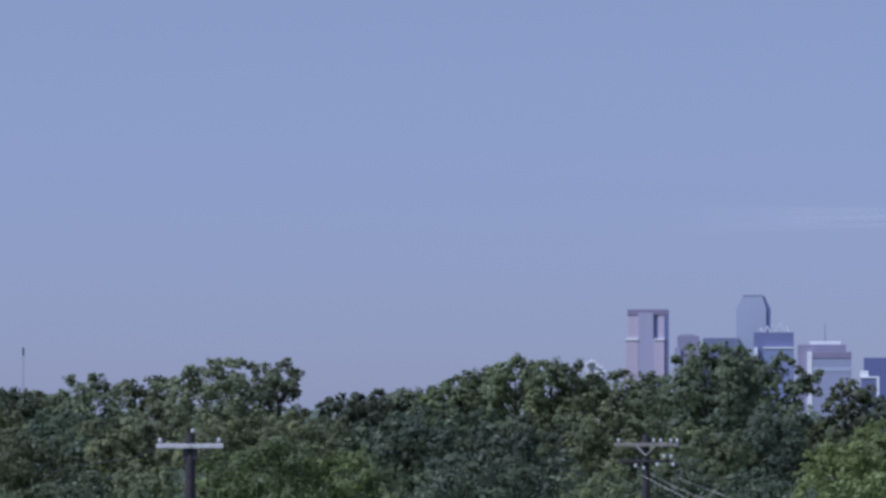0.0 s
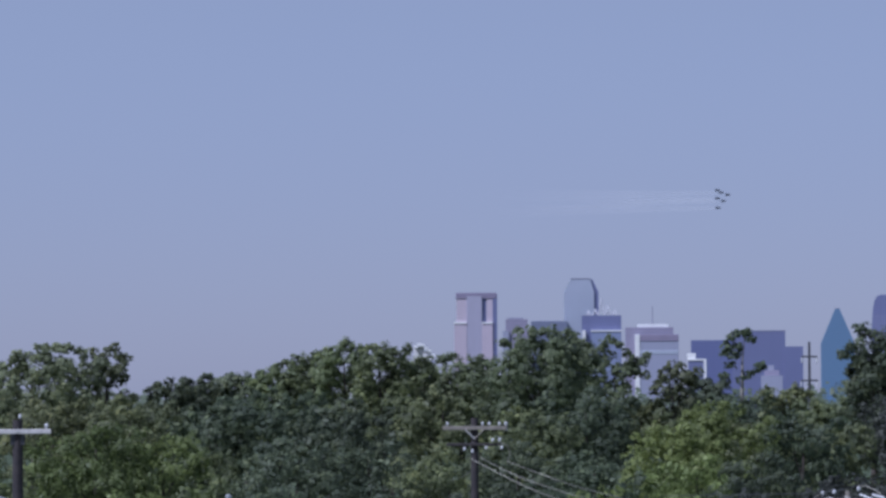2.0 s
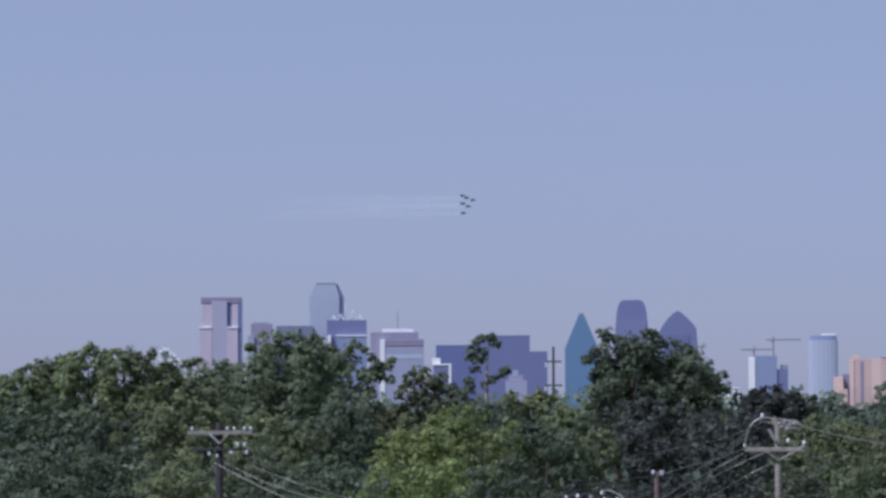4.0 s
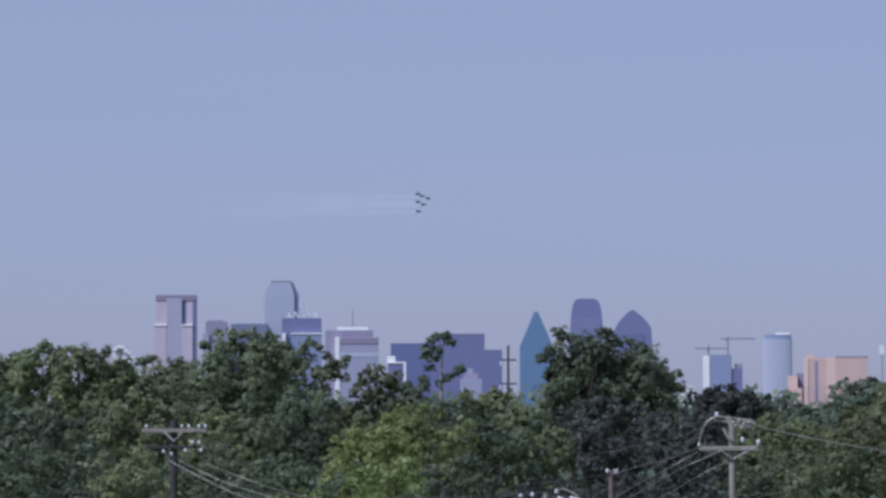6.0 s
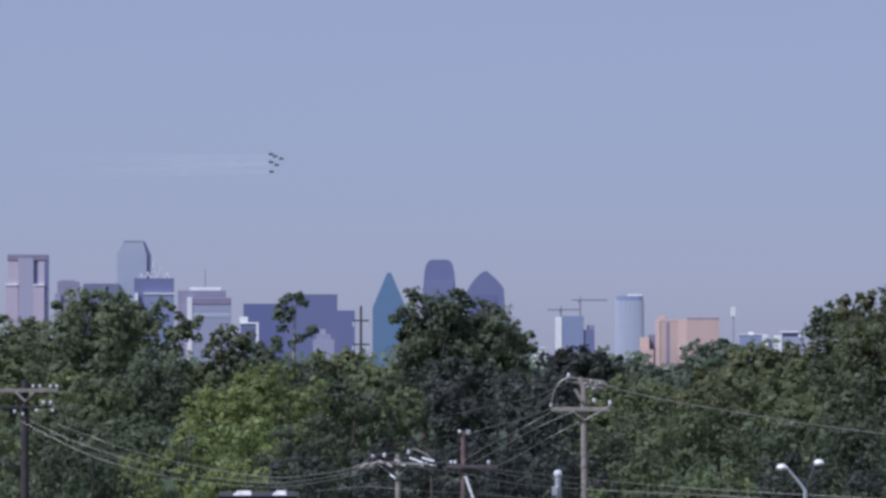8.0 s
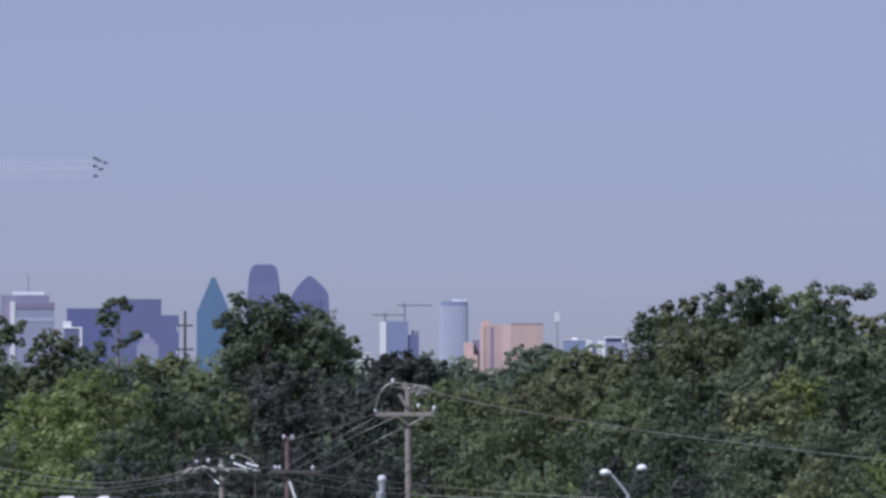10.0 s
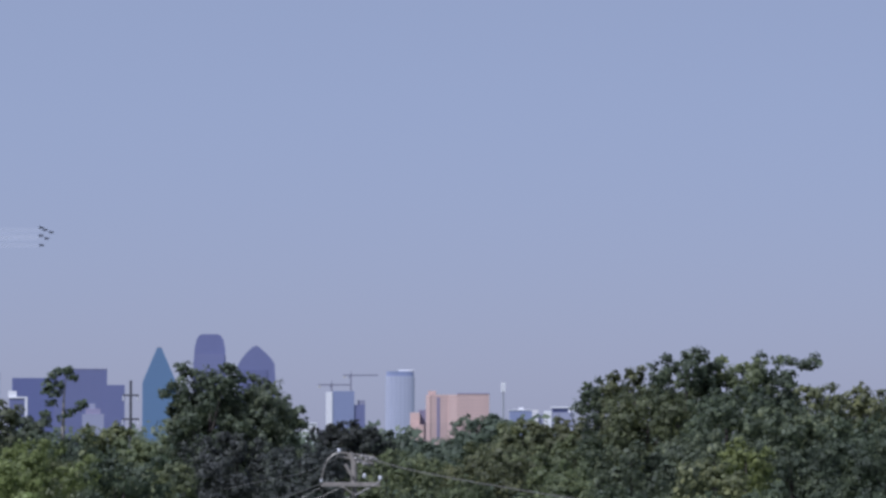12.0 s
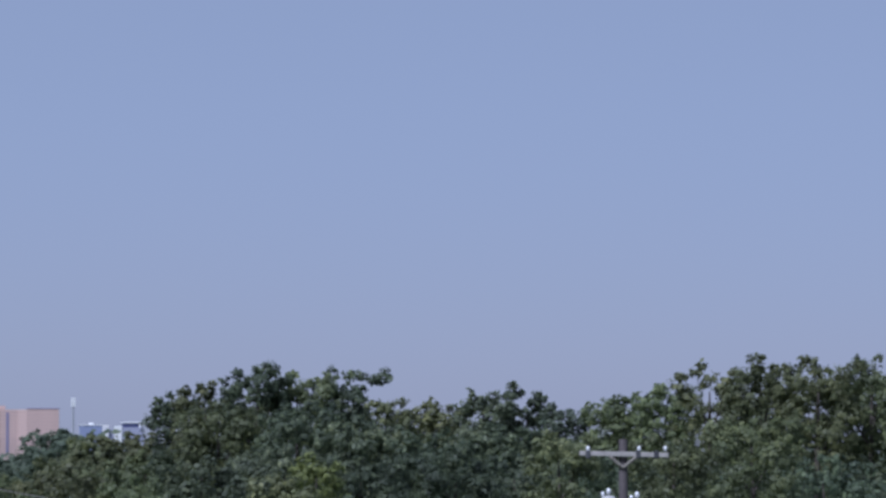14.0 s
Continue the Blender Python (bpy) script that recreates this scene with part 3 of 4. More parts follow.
def slab(ob, u, m, d, a, b, v, mat, name="body", deep=40.0, front=0.0, foot=None, label=""):
    """An upright block of a building between the bearings a and b, up to v."""
    z0 = 0.0 if foot is None else high(foot, u, d)
    x0, x1, z1 = (a - u) * m, (b - u) * m, high(v, u, d)
    if mat.name not in RELIEF or z1 - z0 < 9.0:
        return part(name, box(x0, x1, front, front + deep, z0, z1, 0.25), mat, ob, label)
    body = part(name, box(x0, x1, front, front + deep, z0, z1, 0.25), RELIEF[mat.name][0], ob, label)
    storeys(body, rect(x0, x1, front - 0.1, front + deep * 0.5), z0, z1, mat)
    return body


def storeys(body, outline, z0, z1, mat):
    """Proud spandrels, one for each storey that stands clear of the woods, from the roof down."""
    _, wall, floor, share = RELIEF[mat.name]
    first = None
    z = z1 - floor * (1 - share)
    while z > max(z0, 26.0):
        if first is None:
            first = part("spandrel", prism(outline, 0, floor * (1 - share)), wall, body)
            ob = first
        else:
            ob = new("spandrel", first.data)
            ob.parent = body
        ob.location = (0, 0, z)
        z -= floor


def granite_tower():
    d = 4700
    ob, m, u = tower(1108, 1184, "pink granite office tower with a glass centre bay", d)
    slab(ob, u, m, d, 1112, 1130, 556, F_PINK, "left_bay", 36, 0)
    slab(ob, u, m, d, 1108, 1130, 603, F_PINK, "left_foot", 38, -2)
    slab(ob, u, m, d, 1130, 1157, 554, F_BAY, "glass_bay", 38, -1.6)
    slab(ob, u, m, d, 1157, 1165, 556, F_INDIGO, "recess", 30, 1.2)
    slab(ob, u, m, d, 1165, 1176, 556, F_PINK, "right_bay", 36, 0)
    slab(ob, u, m, d, 1157, 1176, 603, F_PINK, "right_foot", 38, -2)
    # indigo slab stands in for the shade on the right side face
    slab(ob, u, m, d, 1176, 1184, 550, F_INDIGO, "shaded_flank", 40, -0.6)
    slab(ob, u, m, d, 1111, 1183, 548, F_VIOLET, "crown_band", 40, -1, 558)
    slab(ob, u, m, d, 1107.5, 1130, 600, WHITE_STONE, "ledge", 40, -3, 603)
    slab(ob, u, m, d, 1157, 1176.5, 600, WHITE_STONE, "ledge", 40, -3, 603)


def shouldered_tower():
    d = 4640
    ob, m, u = tower(1194, 1238, "grey-violet stepped office block", d)
    slab(ob, u, m, d, 1199, 1238, 595, F_ROSE)
    slab(ob, u, m, d, 1194, 1205, 616, F_GREYGLASS, "shoulder", 30, -3)
    slab(ob, u, m, d, 1203, 1230, 592, DARK_TRIM, "plant_room", 20, 8, 595)


def flat_tower():
    d = 4780
    ob, m, u = tower(1244, 1308, "wide dark-blue glass office block", d)
    slab(ob, u, m, d, 1244, 1308, 599, F_SLATE)
    slab(ob, u, m, d, 1250, 1300, 598, F_GREYGLASS, "parapet", 30, 4, 600)


def chamfered_tower():
    """The tallest, with slanted shoulders."""
    d = 4800
    ob, m, u = tower(1301, 1363, "tallest tower of pale silver glass with slanted shoulders", d)
    zs, zt = high(548, u, d), high(525, u, d)
    a, b = (1303 - u) * m, (1356 - u) * m
    ta, tb = (1315 - u) * m, (1349.5 - u) * m
    shaft = part("shaft", prism(rect(a, b, 0, 40), 0, zs), RELIEF[F_PALEGLASS.name][0], ob)
    storeys(shaft, rect(a, b, -0.1, 20), 0, zs, F_PALEGLASS)
    part("sloped_top", prism(rect(a, b, 0, 40), zs, zt, rect(ta, tb, 0, 40)), F_PALEGLASS, ob)
    part("roof_rim", prism(rect(ta, tb, -0.4, 40), zt, zt + 1.2), DARK_TRIM, ob)
    e = (1364 - u) * m
    # right flank and its sloped edge: side shade given as indigo glass
    part("shaded_flank", prism(rect(b, e, 2, 38), 0, zs), F_INDIGO, ob)
    part("dark_edge", prism(rect(b, e, 2, 38), zs, zt, rect(tb, tb + 2.6, 2, 38)), F_INDIGO, ob)


def spired_tower():
    d = 4690
    ob, m, u = tower(1333, 1405, "dark-blue glass tower with white rooftop spires", d)
    slab(ob, u, m, d, 1334, 1404, 589, F_INDIGO, "upper_block", 40, 6)
    slab(ob, u, m, d, 1351, 1404, 618, F_BLUE, "lower_block", 38, -4)
    slab(ob, u, m, d, 1335, 1341, 615.5, WHITE_STONE, "white_edge", 30, -4.4)
    slab(ob, u, m, d, 1341, 1351, 616, F_INDIGO, "side_block", 38, 0)
    slab(ob, u, m, d, 1350, 1404.5, 615.5, WHITE_STONE, "cornice", 40, -5, 618)
    for a, v, w in ((1346, 580, 4), (1358, 577, 5), (1369, 558, 6), (1381, 570, 6), (1392, 579, 4)):
        x, z0, z1, r = (a - u) * m, high(589, u, d), high(v, u, d), w * m
        bm = bmesh.new()
        for sx, sy in ((-1, -1), (1, -1), (1, 1), (-1, 1)):
            tube([(x + sx * r, 18 + sy * r, z0), (x, 18, z1)], 0.7, 4, bm)
        for f in (0.33, 0.62):
            q, z = r * (1 - f), z0 + (z1 - z0) * f
            for k in range(4):
                c = [(x - q, 18 - q), (x + q, 18 - q), (x + q, 18 + q), (x - q, 18 + q)]
                tube([(*c[k], z), (*c[(k + 1) % 4], z)], 0.55, 4, bm)
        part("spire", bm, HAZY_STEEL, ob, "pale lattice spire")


def antenna_block():
    d = 4540
    ob, m, u = tower(1411, 1505, "rose stone office block with a white flank and roof mast", d)
    slab(ob, u, m, d, 1411, 1496, 609, F_ROSE, "upper_block", 36, 10)
    slab(ob, u, m, d, 1432, 1487, 603.5, WHITE_STONE, "roof_band", 26, 14, 609)
    slab(ob, u, m, d, 1436, 1505, 622, F_GREYGLASS, "lower_block", 34, -2)
    slab(ob, u, m, d, 1428, 1436.5, 622, WHITE_STONE, "white_flank", 34, -3)
    slab(ob, u, m, d, 1437, 1504.6, 622.2, F_VIOLET, "attic", 30, -2.6, 634)
    slab(ob, u, m, d, 1437, 1504.4, 650, F_PALEGLASS, "window_band", 30, -2.4, 657)
    z0 = high(604, u, d)
    part("mast", tube([((1459 - u) * m, 24, z0), ((1459 - u) * m, 24, high(571, u, d))], [1.1, 0.5], 6), DARK_TRIM, ob)


def dark_slabs():
    d = 4550
    ob, m, u = tower(1527, 1724, "row of joined dark-blue glass slabs", d)
    slab(ob, u, m, d, 1527, 1640, 627, F_NAVY, "low_slab", 40, 4)
    slab(ob, u, m, d, 1600, 1693, 611, F_INDIGO, "high_slab", 44, 0)
    slab(ob, u, m, d, 1690, 1724, 639, F_INDIGO, "end_slab", 36, -3)
    slab(ob, u, m, d, 1600, 1693.4, 610, DARK_TRIM, "parapet", 44.6, -0.3, 612)


def white_cube_block():
    d = 4300
    ob, m, u = tower(1520, 1554, "small blue-fronted block with white frame and roof cube", d)
    slab(ob, u, m, d, 1522, 1550, 663, F_INDIGO, "front", 22, 0)
    slab(ob, u, m, d, 1549.5, 1554, 660, WHITE_STONE, "white_frame", 24, -1)
    slab(ob, u, m, d, 1521, 1550, 660, WHITE_STONE, "white_cornice", 24, -1, 663)
    slab(ob, u, m, d, 1520, 1535, 650, WHITE_STONE, "roof_cube", 12, 3, 660)


def pale_dome_block():
    d = 4250
    ob, m, u = tower(1648, 1688, "small pale stone block with a stepped top", d)
    slab(ob, u, m, d, 1650, 1688, 690, F_GREYGLASS)
    slab(ob, u, m, d, 1656, 1682, 681, F_ROSE, "step", 20, 4, 690)
    slab(ob, u, m, d, 1662, 1673, 672, F_GREYGLASS, "top", 12, 6, 681)


def prism_tower():
    """A faceted glass prism that tapers to a narrow top."""
    d = 4500
    ob, m, u = tower(1755, 1816, "faceted teal glass tower tapering to a point", d)
    zl, zt = high(634, u, d), high(573, u, d)
    a, b, c = (1755.5 - u) * m, (1815 - u) * m, (1785 - u) * m
    low = [(a, 8), (b, 8), (b, 40), (a, 40)]
    top = [(c - 2.8, 8), (c + 2.8, 8), (c + 2.8, 12), (c - 2.8, 12)]
    part("shaft", prism(low, 0, zl), F_TEAL, ob)
    part("tapered_top", prism(low, zl, zt, top), F_TEAL, ob)
    part("cap", prism(top, zt, zt + 0.8), DARK_TRIM, ob)


def gable(ob, u, m, d, outline, deep, mat):
    """A block whose front has the given outline of bearings, drawn back by its depth."""
    bm = bmesh.new()
    pts = [((a - u) * m, high(v, u, d)) for a, v in outline]
    pts = [(pts[0][0], 0.0)] + pts + [(pts[-1][0], 0.0)]
    add_prism(bm, pts, 0, deep)
    bmesh.ops.rotate(bm, verts=bm.verts, cent=(0, 0, 0), matrix=Matrix.Rotation(radians(90), 3, "X"))
    bmesh.ops.translate(bm, verts=bm.verts, vec=(0, deep, 0))
    bmesh.ops.recalc_face_normals(bm, faces=bm.faces)
    return part("body", bm, mat, ob)


def vaulted_tower():
    d = 4620
    ob, m, u = tower(1845, 1903, "indigo glass tower with rounded shoulders", d)
    outline = [(1845.5, 600), (1847.5, 572), (1850.5, 559), (1855, 551.5), (1861, 549), (1887, 549), (1893.5, 551.5), (1898, 559), (1901, 574), (1902.5, 600)]
    gable(ob, u, m, d, outline, 38, F_INDIGO)
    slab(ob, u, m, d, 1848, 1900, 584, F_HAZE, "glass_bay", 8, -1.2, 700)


def gabled_tower():
    d = 4580
    ob, m, u = tower(1923, 1991, "violet glass tower with a curved gable top", d)
    outline = [(1923, 640), (1923.5, 604), (1930, 593), (1939, 581.5), (1948, 573), (1956, 568.5), (1963, 573), (1972, 581), (1982, 591), (1988.5, 601), (1991, 640)]
    gable(ob, u, m, d, outline, 42, F_INDIGO)
    slab(ob, u, m, d, 1934, 1976, 612, F_CROWN, "window_bay", 6, -0.8)
    part("finial", tube([((1956 - u) * m, 20, high(569, u, d)), ((1956 - u) * m, 20, high(565, u, d))], [1.0, 0.4], 6), CONCRETE, ob)


def crane_block():
    d = 4400
    ob, m, u = tower(2079, 2150, "unfinished block with a white flank", d)
    slab(ob, u, m, d, 2091, 2130, 649, F_BLUE)
    slab(ob, u, m, d, 2080, 2091.5, 651, WHITE_STONE, "white_flank", 36, -1)
    slab(ob, u, m, d, 2130, 2149, 673, F_INDIGO, "side_block", 30, 2)
    slab(ob, u, m, d, 2136, 2149, 665, DARK_TRIM, "plant_room", 14, 6, 673)


def tower_crane(u, v, left, right, d):
    p = spot(u, 740, d)
    m = d / 6385.0
    ob = base("tower_crane", (p.x, p.y, -0.4), "slim tower crane with a level jib over the skyline", "crane", "downtown cranes", turn_of(u))
    z = high(v, u, d)
    part("mast", box(-1.0, 1.0, -1.0, 1.0, 0, z + 2), CRANE_GREY, ob)
    part("jib", prism([(-0.9, -0.9), (0.9, -0.9), (0.9, 0.9), (-0.9, 0.9)], 0, (right - u) * m), CRANE_GREY, ob).matrix_basis = pose(0, 0, z, 0, 90, 0)
    part("counter_jib", box((left - u) * m, 0, -1.0, 1.0, z - 0.9, z + 0.9), CRANE_GREY, ob)
    part("counterweight", box((left - u) * m, (left - u) * m + 4, -1.4, 1.4, z - 4, z - 0.9), CONCRETE, ob)
    part("apex", prism(rect(-1, 1, -1, 1), z, z + 6, rect(-0.3, 0.3, -0.3, 0.3)), CRANE_GREY, ob)
    part("cab", box(-2.6, -1, -1.2, 1.2, z - 3.5, z - 1), CRANE_GREY, ob)


def round_tower():
    d = 4330
    ob, m, u = tower(2185, 2237, "pale blue rounded glass tower", d)
    r = 25.5 * m
    pts = [(r * math.cos(2 * math.pi * k / 28), r * 0.22 + r * 0.22 * math.sin(2 * math.pi * k / 28)) for k in range(28)]
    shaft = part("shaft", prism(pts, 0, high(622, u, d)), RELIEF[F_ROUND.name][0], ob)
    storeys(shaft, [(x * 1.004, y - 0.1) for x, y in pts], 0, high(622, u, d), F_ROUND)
    inner = [(x * 0.94, y * 0.94 + 1) for x, y in pts]
    part("top_storey", prism(inner, high(622, u, d), high(614, u, d)), F_BLUE, ob)
    slab(ob, u, m, d, 2208, 2234, 611, WHITE_STONE, "screen_wall", 6, 8, 614)
    for k in range(7):
        x = (2192 + 7 * k - u) * m
        part("fin", box(x - 0.5, x + 0.5, 1.0 + abs(x) * 0.25, 4 + abs(x) * 0.3, high(622, u, d), high(613 if k else 617, u, d)), GALV, ob)


def salmon_block():
    d = 3900
    ob, m, u = tower(2258, 2370, "salmon-coloured brick hotel slabs", d)
    slab(ob, u, m, d, 2258, 2298, 655, F_ORANGE, "left_wing", 34, 0.5)
    # lit edge and corner pier: sunlight painted as paler brick
    slab(ob, u, m, d, 2297, 2313, 655, F_ORANGE_PALE_LIT, "lit_edge", 36, -0.8)
    slab(ob, u, m, d, 2257, 2265, 656.5, F_ORANGE_PALE_LIT, "corner_pier", 36, -0.2)
    slab(ob, u, m, d, 2313, 2369, 653, F_ORANGE, "right_wing", 36, -1)
    slab(ob, u, m, d, 2261, 2275, 648, F_ORANGE, "stair_head", 12, 8, 655)
    slab(ob, u, m, d, 2312, 2369.6, 652, F_ROSE, "parapet", 37, -1.6, 654)
    # thin violet strip coloured as the shade of a vertical recess
    slab(ob, u, m, d, 2276, 2282, 660, F_VIOLET, "recess_shade_strip", 3, 0.3, 735)
    ob2, m, u = tower(2228, 2259, "low pale salmon annexe block", d + 60)
    slab(ob2, u, m, d, 2229, 2246, 686, F_ORANGE_PALE_LIT)
    slab(ob2, u, m, d, 2244, 2259, 681, F_VIOLET, "rear_block", 20, 10)
    slab(ob2, u, m, d, 2236, 2254, 708, F_ORANGE_PALE_LIT, "low_block", 20, -6)


def low_blocks():
    d = 3500
    ob, m, u = tower(2034, 2064, "low white warehouse roof beyond the trees", d, "warehouse")
    slab(ob, u, m, d, 2034, 2064, 707, WHITE_STONE)
    slab(ob, u, m, d, 2033, 2065, 705, WHITE_STONE, "roof_edge", 42, -1, 707)
    ob, m, u = tower(2405, 2465, "low blue glass block with a white end wall", d, "office_block")
    slab(ob, u, m, d, 2405, 2445, 683, F_BLUE)
    slab(ob, u, m, d, 2445, 2456, 682, F_WHITE, "end_wall", 40, -1)
    slab(ob, u, m, d, 2456, 2465, 690, F_GREYGLASS, "annexe", 30, 3)
    slab(ob, u, m, d, 2421, 2430, 678, WHITE_STONE, "roof_unit", 8, 5, 683)
    slab(ob, u, m, d, 2404, 2446, 681.5, WHITE_STONE, "parapet", 41, -0.6, 683)
    ob, m, u = tower(2466, 2518, "low grey block with white framed upper floor", d, "office_block")
    slab(ob, u, m, d, 2468, 2518, 686, F_GREYGLASS)
    slab(ob, u, m, d, 2480, 2512, 679, F_NAVY, "top_storey", 26, 3, 686)
    slab(ob, u, m, d, 2478, 2514, 676.5, WHITE_STONE, "white_roof", 32, 0, 679)
    slab(ob, u, m, d, 2466, 2480, 684, WHITE_STONE, "white_wall", 20, -1)
    slab(ob, u, m, d, 2509, 2513, 679, WHITE_STONE, "white_pier", 6, 1, 700)


def white_mast():
    d = 2600
    p = spot(2394, 740, d)
    ob = base("radio_mast", (p.x, p.y, -0.4), "slim mast with white antenna panels at its head", "mast", turn=turn_of(2394))
    m = d / 6385.0
    part("pole", tube([(0, 0, 0), (0, 0, high(636, 2394, d))], [0.9, 0.6], 8), GALV, ob)
    for x in (-1.1, 0.0, 1.1):
        part("antenna_panel", box(x - 0.45, x + 0.45, -1.3, -0.7, high(650, 2394, d), high(634, 2394, d), 0.05), WHITE, ob)
    for u, v in ((2520, 662), (2528, 668)):
        p = spot(u, 740, 2200)
        ob = base("floodlight_mast", (p.x, p.y, -0.4), "thin far-off lighting mast", "mast", "lighting masts", turn_of(u))
        z = high(v, u, 2200)
        part("pole", tube([(0, 0, 0), (0, 0, z)], [0.45, 0.3], 6), GALV, ob)
        part("lamp_bar", box(-1.2, 1.2, -0.3, 0.3, z - 0.4, z + 0.5, 0.05), GALV, ob)


def striped_mast():
    d = 3600
    p = spot(43, 740, d)
    ob = base("lattice_mast", (p.x, p.y, -0.4), "thin dark lattice broadcasting mast far away", "mast", turn=turn_of(43))
    z = high(616, 43, d)
    for k in range(4):
        a = math.pi / 4 + k * math.pi / 2
        part("leg", tube([(1.5 * math.cos(a), 1.5 * math.sin(a), 0), (0.7 * math.cos(a), 0.7 * math.sin(a), z)], 0.15, 4), CRANE_GREY, ob)
    for k in range(14):
        h = z * k / 14
        w = 1.05 - 0.55 * k / 14
        part("brace", box(-w, w, -0.12, 0.12, h, h + 0.3), CRANE_GREY, ob)
    part("beacon", box(-0.9, 0.9, -0.9, 0.9, z * 0.9, z), DARK_METAL, ob)


def white_frame_block():
    d = 4200
    ob, m, u = tower(1028, 1078, "white curved-front block half hidden by trees", d)
    slab(ob, u, m, d, 1036, 1054, 643, F_WHITE, "upper_block", 26, 4)
    slab(ob, u, m, d, 1052, 1066, 651, F_WHITE, "middle_block", 26, 0)
    slab(ob, u, m, d, 1062, 1076, 668, F_GREYGLASS, "lower_block", 26, -3)
    for a, v in ((1037, 641), (1043, 637), (1049, 638), (1055, 644), (1061, 648), (1067, 656)):
        slab(ob, u, m, d, a, a + 6.5, v, WHITE_STONE, "cornice_step", 12, -4, v + 5)


for build in (granite_tower, shouldered_tower, flat_tower, chamfered_tower, spired_tower, antenna_block, dark_slabs, white_cube_block, pale_dome_block, prism_tower,
              vaulted_tower, gabled_tower, crane_block, round_tower, salmon_block, low_blocks, white_mast, striped_mast, white_frame_block):
    build()
tower_crane(2090, 638, 2066, 2124, 4640)
tower_crane(2124, 621, 2110, 2172, 4660)


# ---- utility poles, lamps and cables ----
def insulator(parent, x, y, z, s=1.0, name="insulator"):
    s *= 0.72
    return part(name, lathe([(0.02 * s, 0), (0.03 * s, 0.06 * s), (0.09 * s, 0.08 * s), (0.11 * s, 0.14 * s), (0.07 * s, 0.17 * s), (0.10 * s, 0.2 * s), (0.06 * s, 0.27 * s), (0.02 * s, 0.29 * s)], 9, (x, y, z)), CERAMIC, parent, "white glazed insulator")


def pole_base(u, d, label, turn=0.0):
    p = spot(u, 740, d)
    return base("utility_pole", (p.x, p.y, -0.3), label, "utility pole", "utility poles", turn_of(u) + turn)


def up(v, u, d):
    return spot(u, v, d).z + 0.3


def strut(parent, a, b, r, mat, name="brace"):
    return part(name, tube([a, b], r, 6), mat, parent)


def pole_one():
    u, d = 337, 132
    m = d / 6385.0
    ob = pole_base(u, d, "dark creosoted utility pole with a pale double crossarm")
    za = up(789, u, d)
    part("pole", tube([(0, 0, 0), (0, 0, up(768, u, d))], [0.235, 0.185], 12), CREOSOTE, ob)
    part("crossarm", box(-60 * m, 58 * m, -0.28, -0.16, za - 0.085, za + 0.075, 0.012), WOOD_PALE, ob, "pale weathered wooden crossarm")
    part("crossarm", box(-59 * m, 57 * m, 0.16, 0.28, za - 0.09, za + 0.08, 0.012), WOOD_PALE, ob, "pale weathered wooden crossarm")
    for x in (-53, 50):
        insulator(ob, x * m, -0.2, za + 0.08, 1.0)
    insulator(ob, 4 * m, 0, up(768, u, d), 0.9)
    part("bolt", tube([(0, -0.32, za), (0, 0.32, za)], 0.03, 6), GALV, ob)
    part("bracket", box(-13 * m, 13 * m, -0.15, 0.15, za - 0.5, za - 0.1, 0.02), DARK_METAL, ob, "dark steel mounting bracket")


def pole_two():
    u, d = 1143, 132
    m = d / 6385.0
    ob = pole_base(u, d, "dark wooden utility pole with two crossarms and white insulators")
    za, zb = up(787, u, d), up(816, u, d)
    part("pole", tube([(0, 0, 0), (0, 0, up(769, u, d))], [0.19, 0.13], 12), CREOSOTE, ob)
    part("crossarm", box(-56 * m, 57 * m, -0.26, -0.14, za - 0.07, za + 0.07, 0.012), WOOD_GREY, ob)
    part("crossarm", box(-50 * m, 47 * m, -0.26, -0.14, zb - 0.05, zb + 0.05, 0.012), CREOSOTE, ob, "dark lower crossarm")
    for x in (-48, 14, 26, 44, 55):
        insulator(ob, x * m, -0.2, za + 0.07, 0.75)
    for x, v in ((-18, 828), (-4, 832), (32, 812), (44, 812), (20, 826), (48, 826)):
        insulator(ob, x * m, -0.3, up(v, u, d), 0.75, "strain_insulator")
    strut(ob, (-16 * m, -0.27, za - 0.07), (0, -0.17, up(806, u, d)), 0.035, WOOD_PALE)
    strut(ob, (16 * m, -0.27, za - 0.07), (0, -0.17, up(806, u, d)), 0.03, WOOD_GREY)
    part("jumper_cable", tube([(45 * m, -0.3, up(812, u, d)), (58 * m, -0.35, up(818, u, d)), (63 * m, -0.35, up(832, u, d)), (58 * m, -0.3, up(846, u, d))], 0.018, 6), CABLE, ob)
    strut(ob, (57 * m, -0.2, za - 0.1), (57 * m, -0.2, za + 0.22), 0.03, GALV, "cutout")


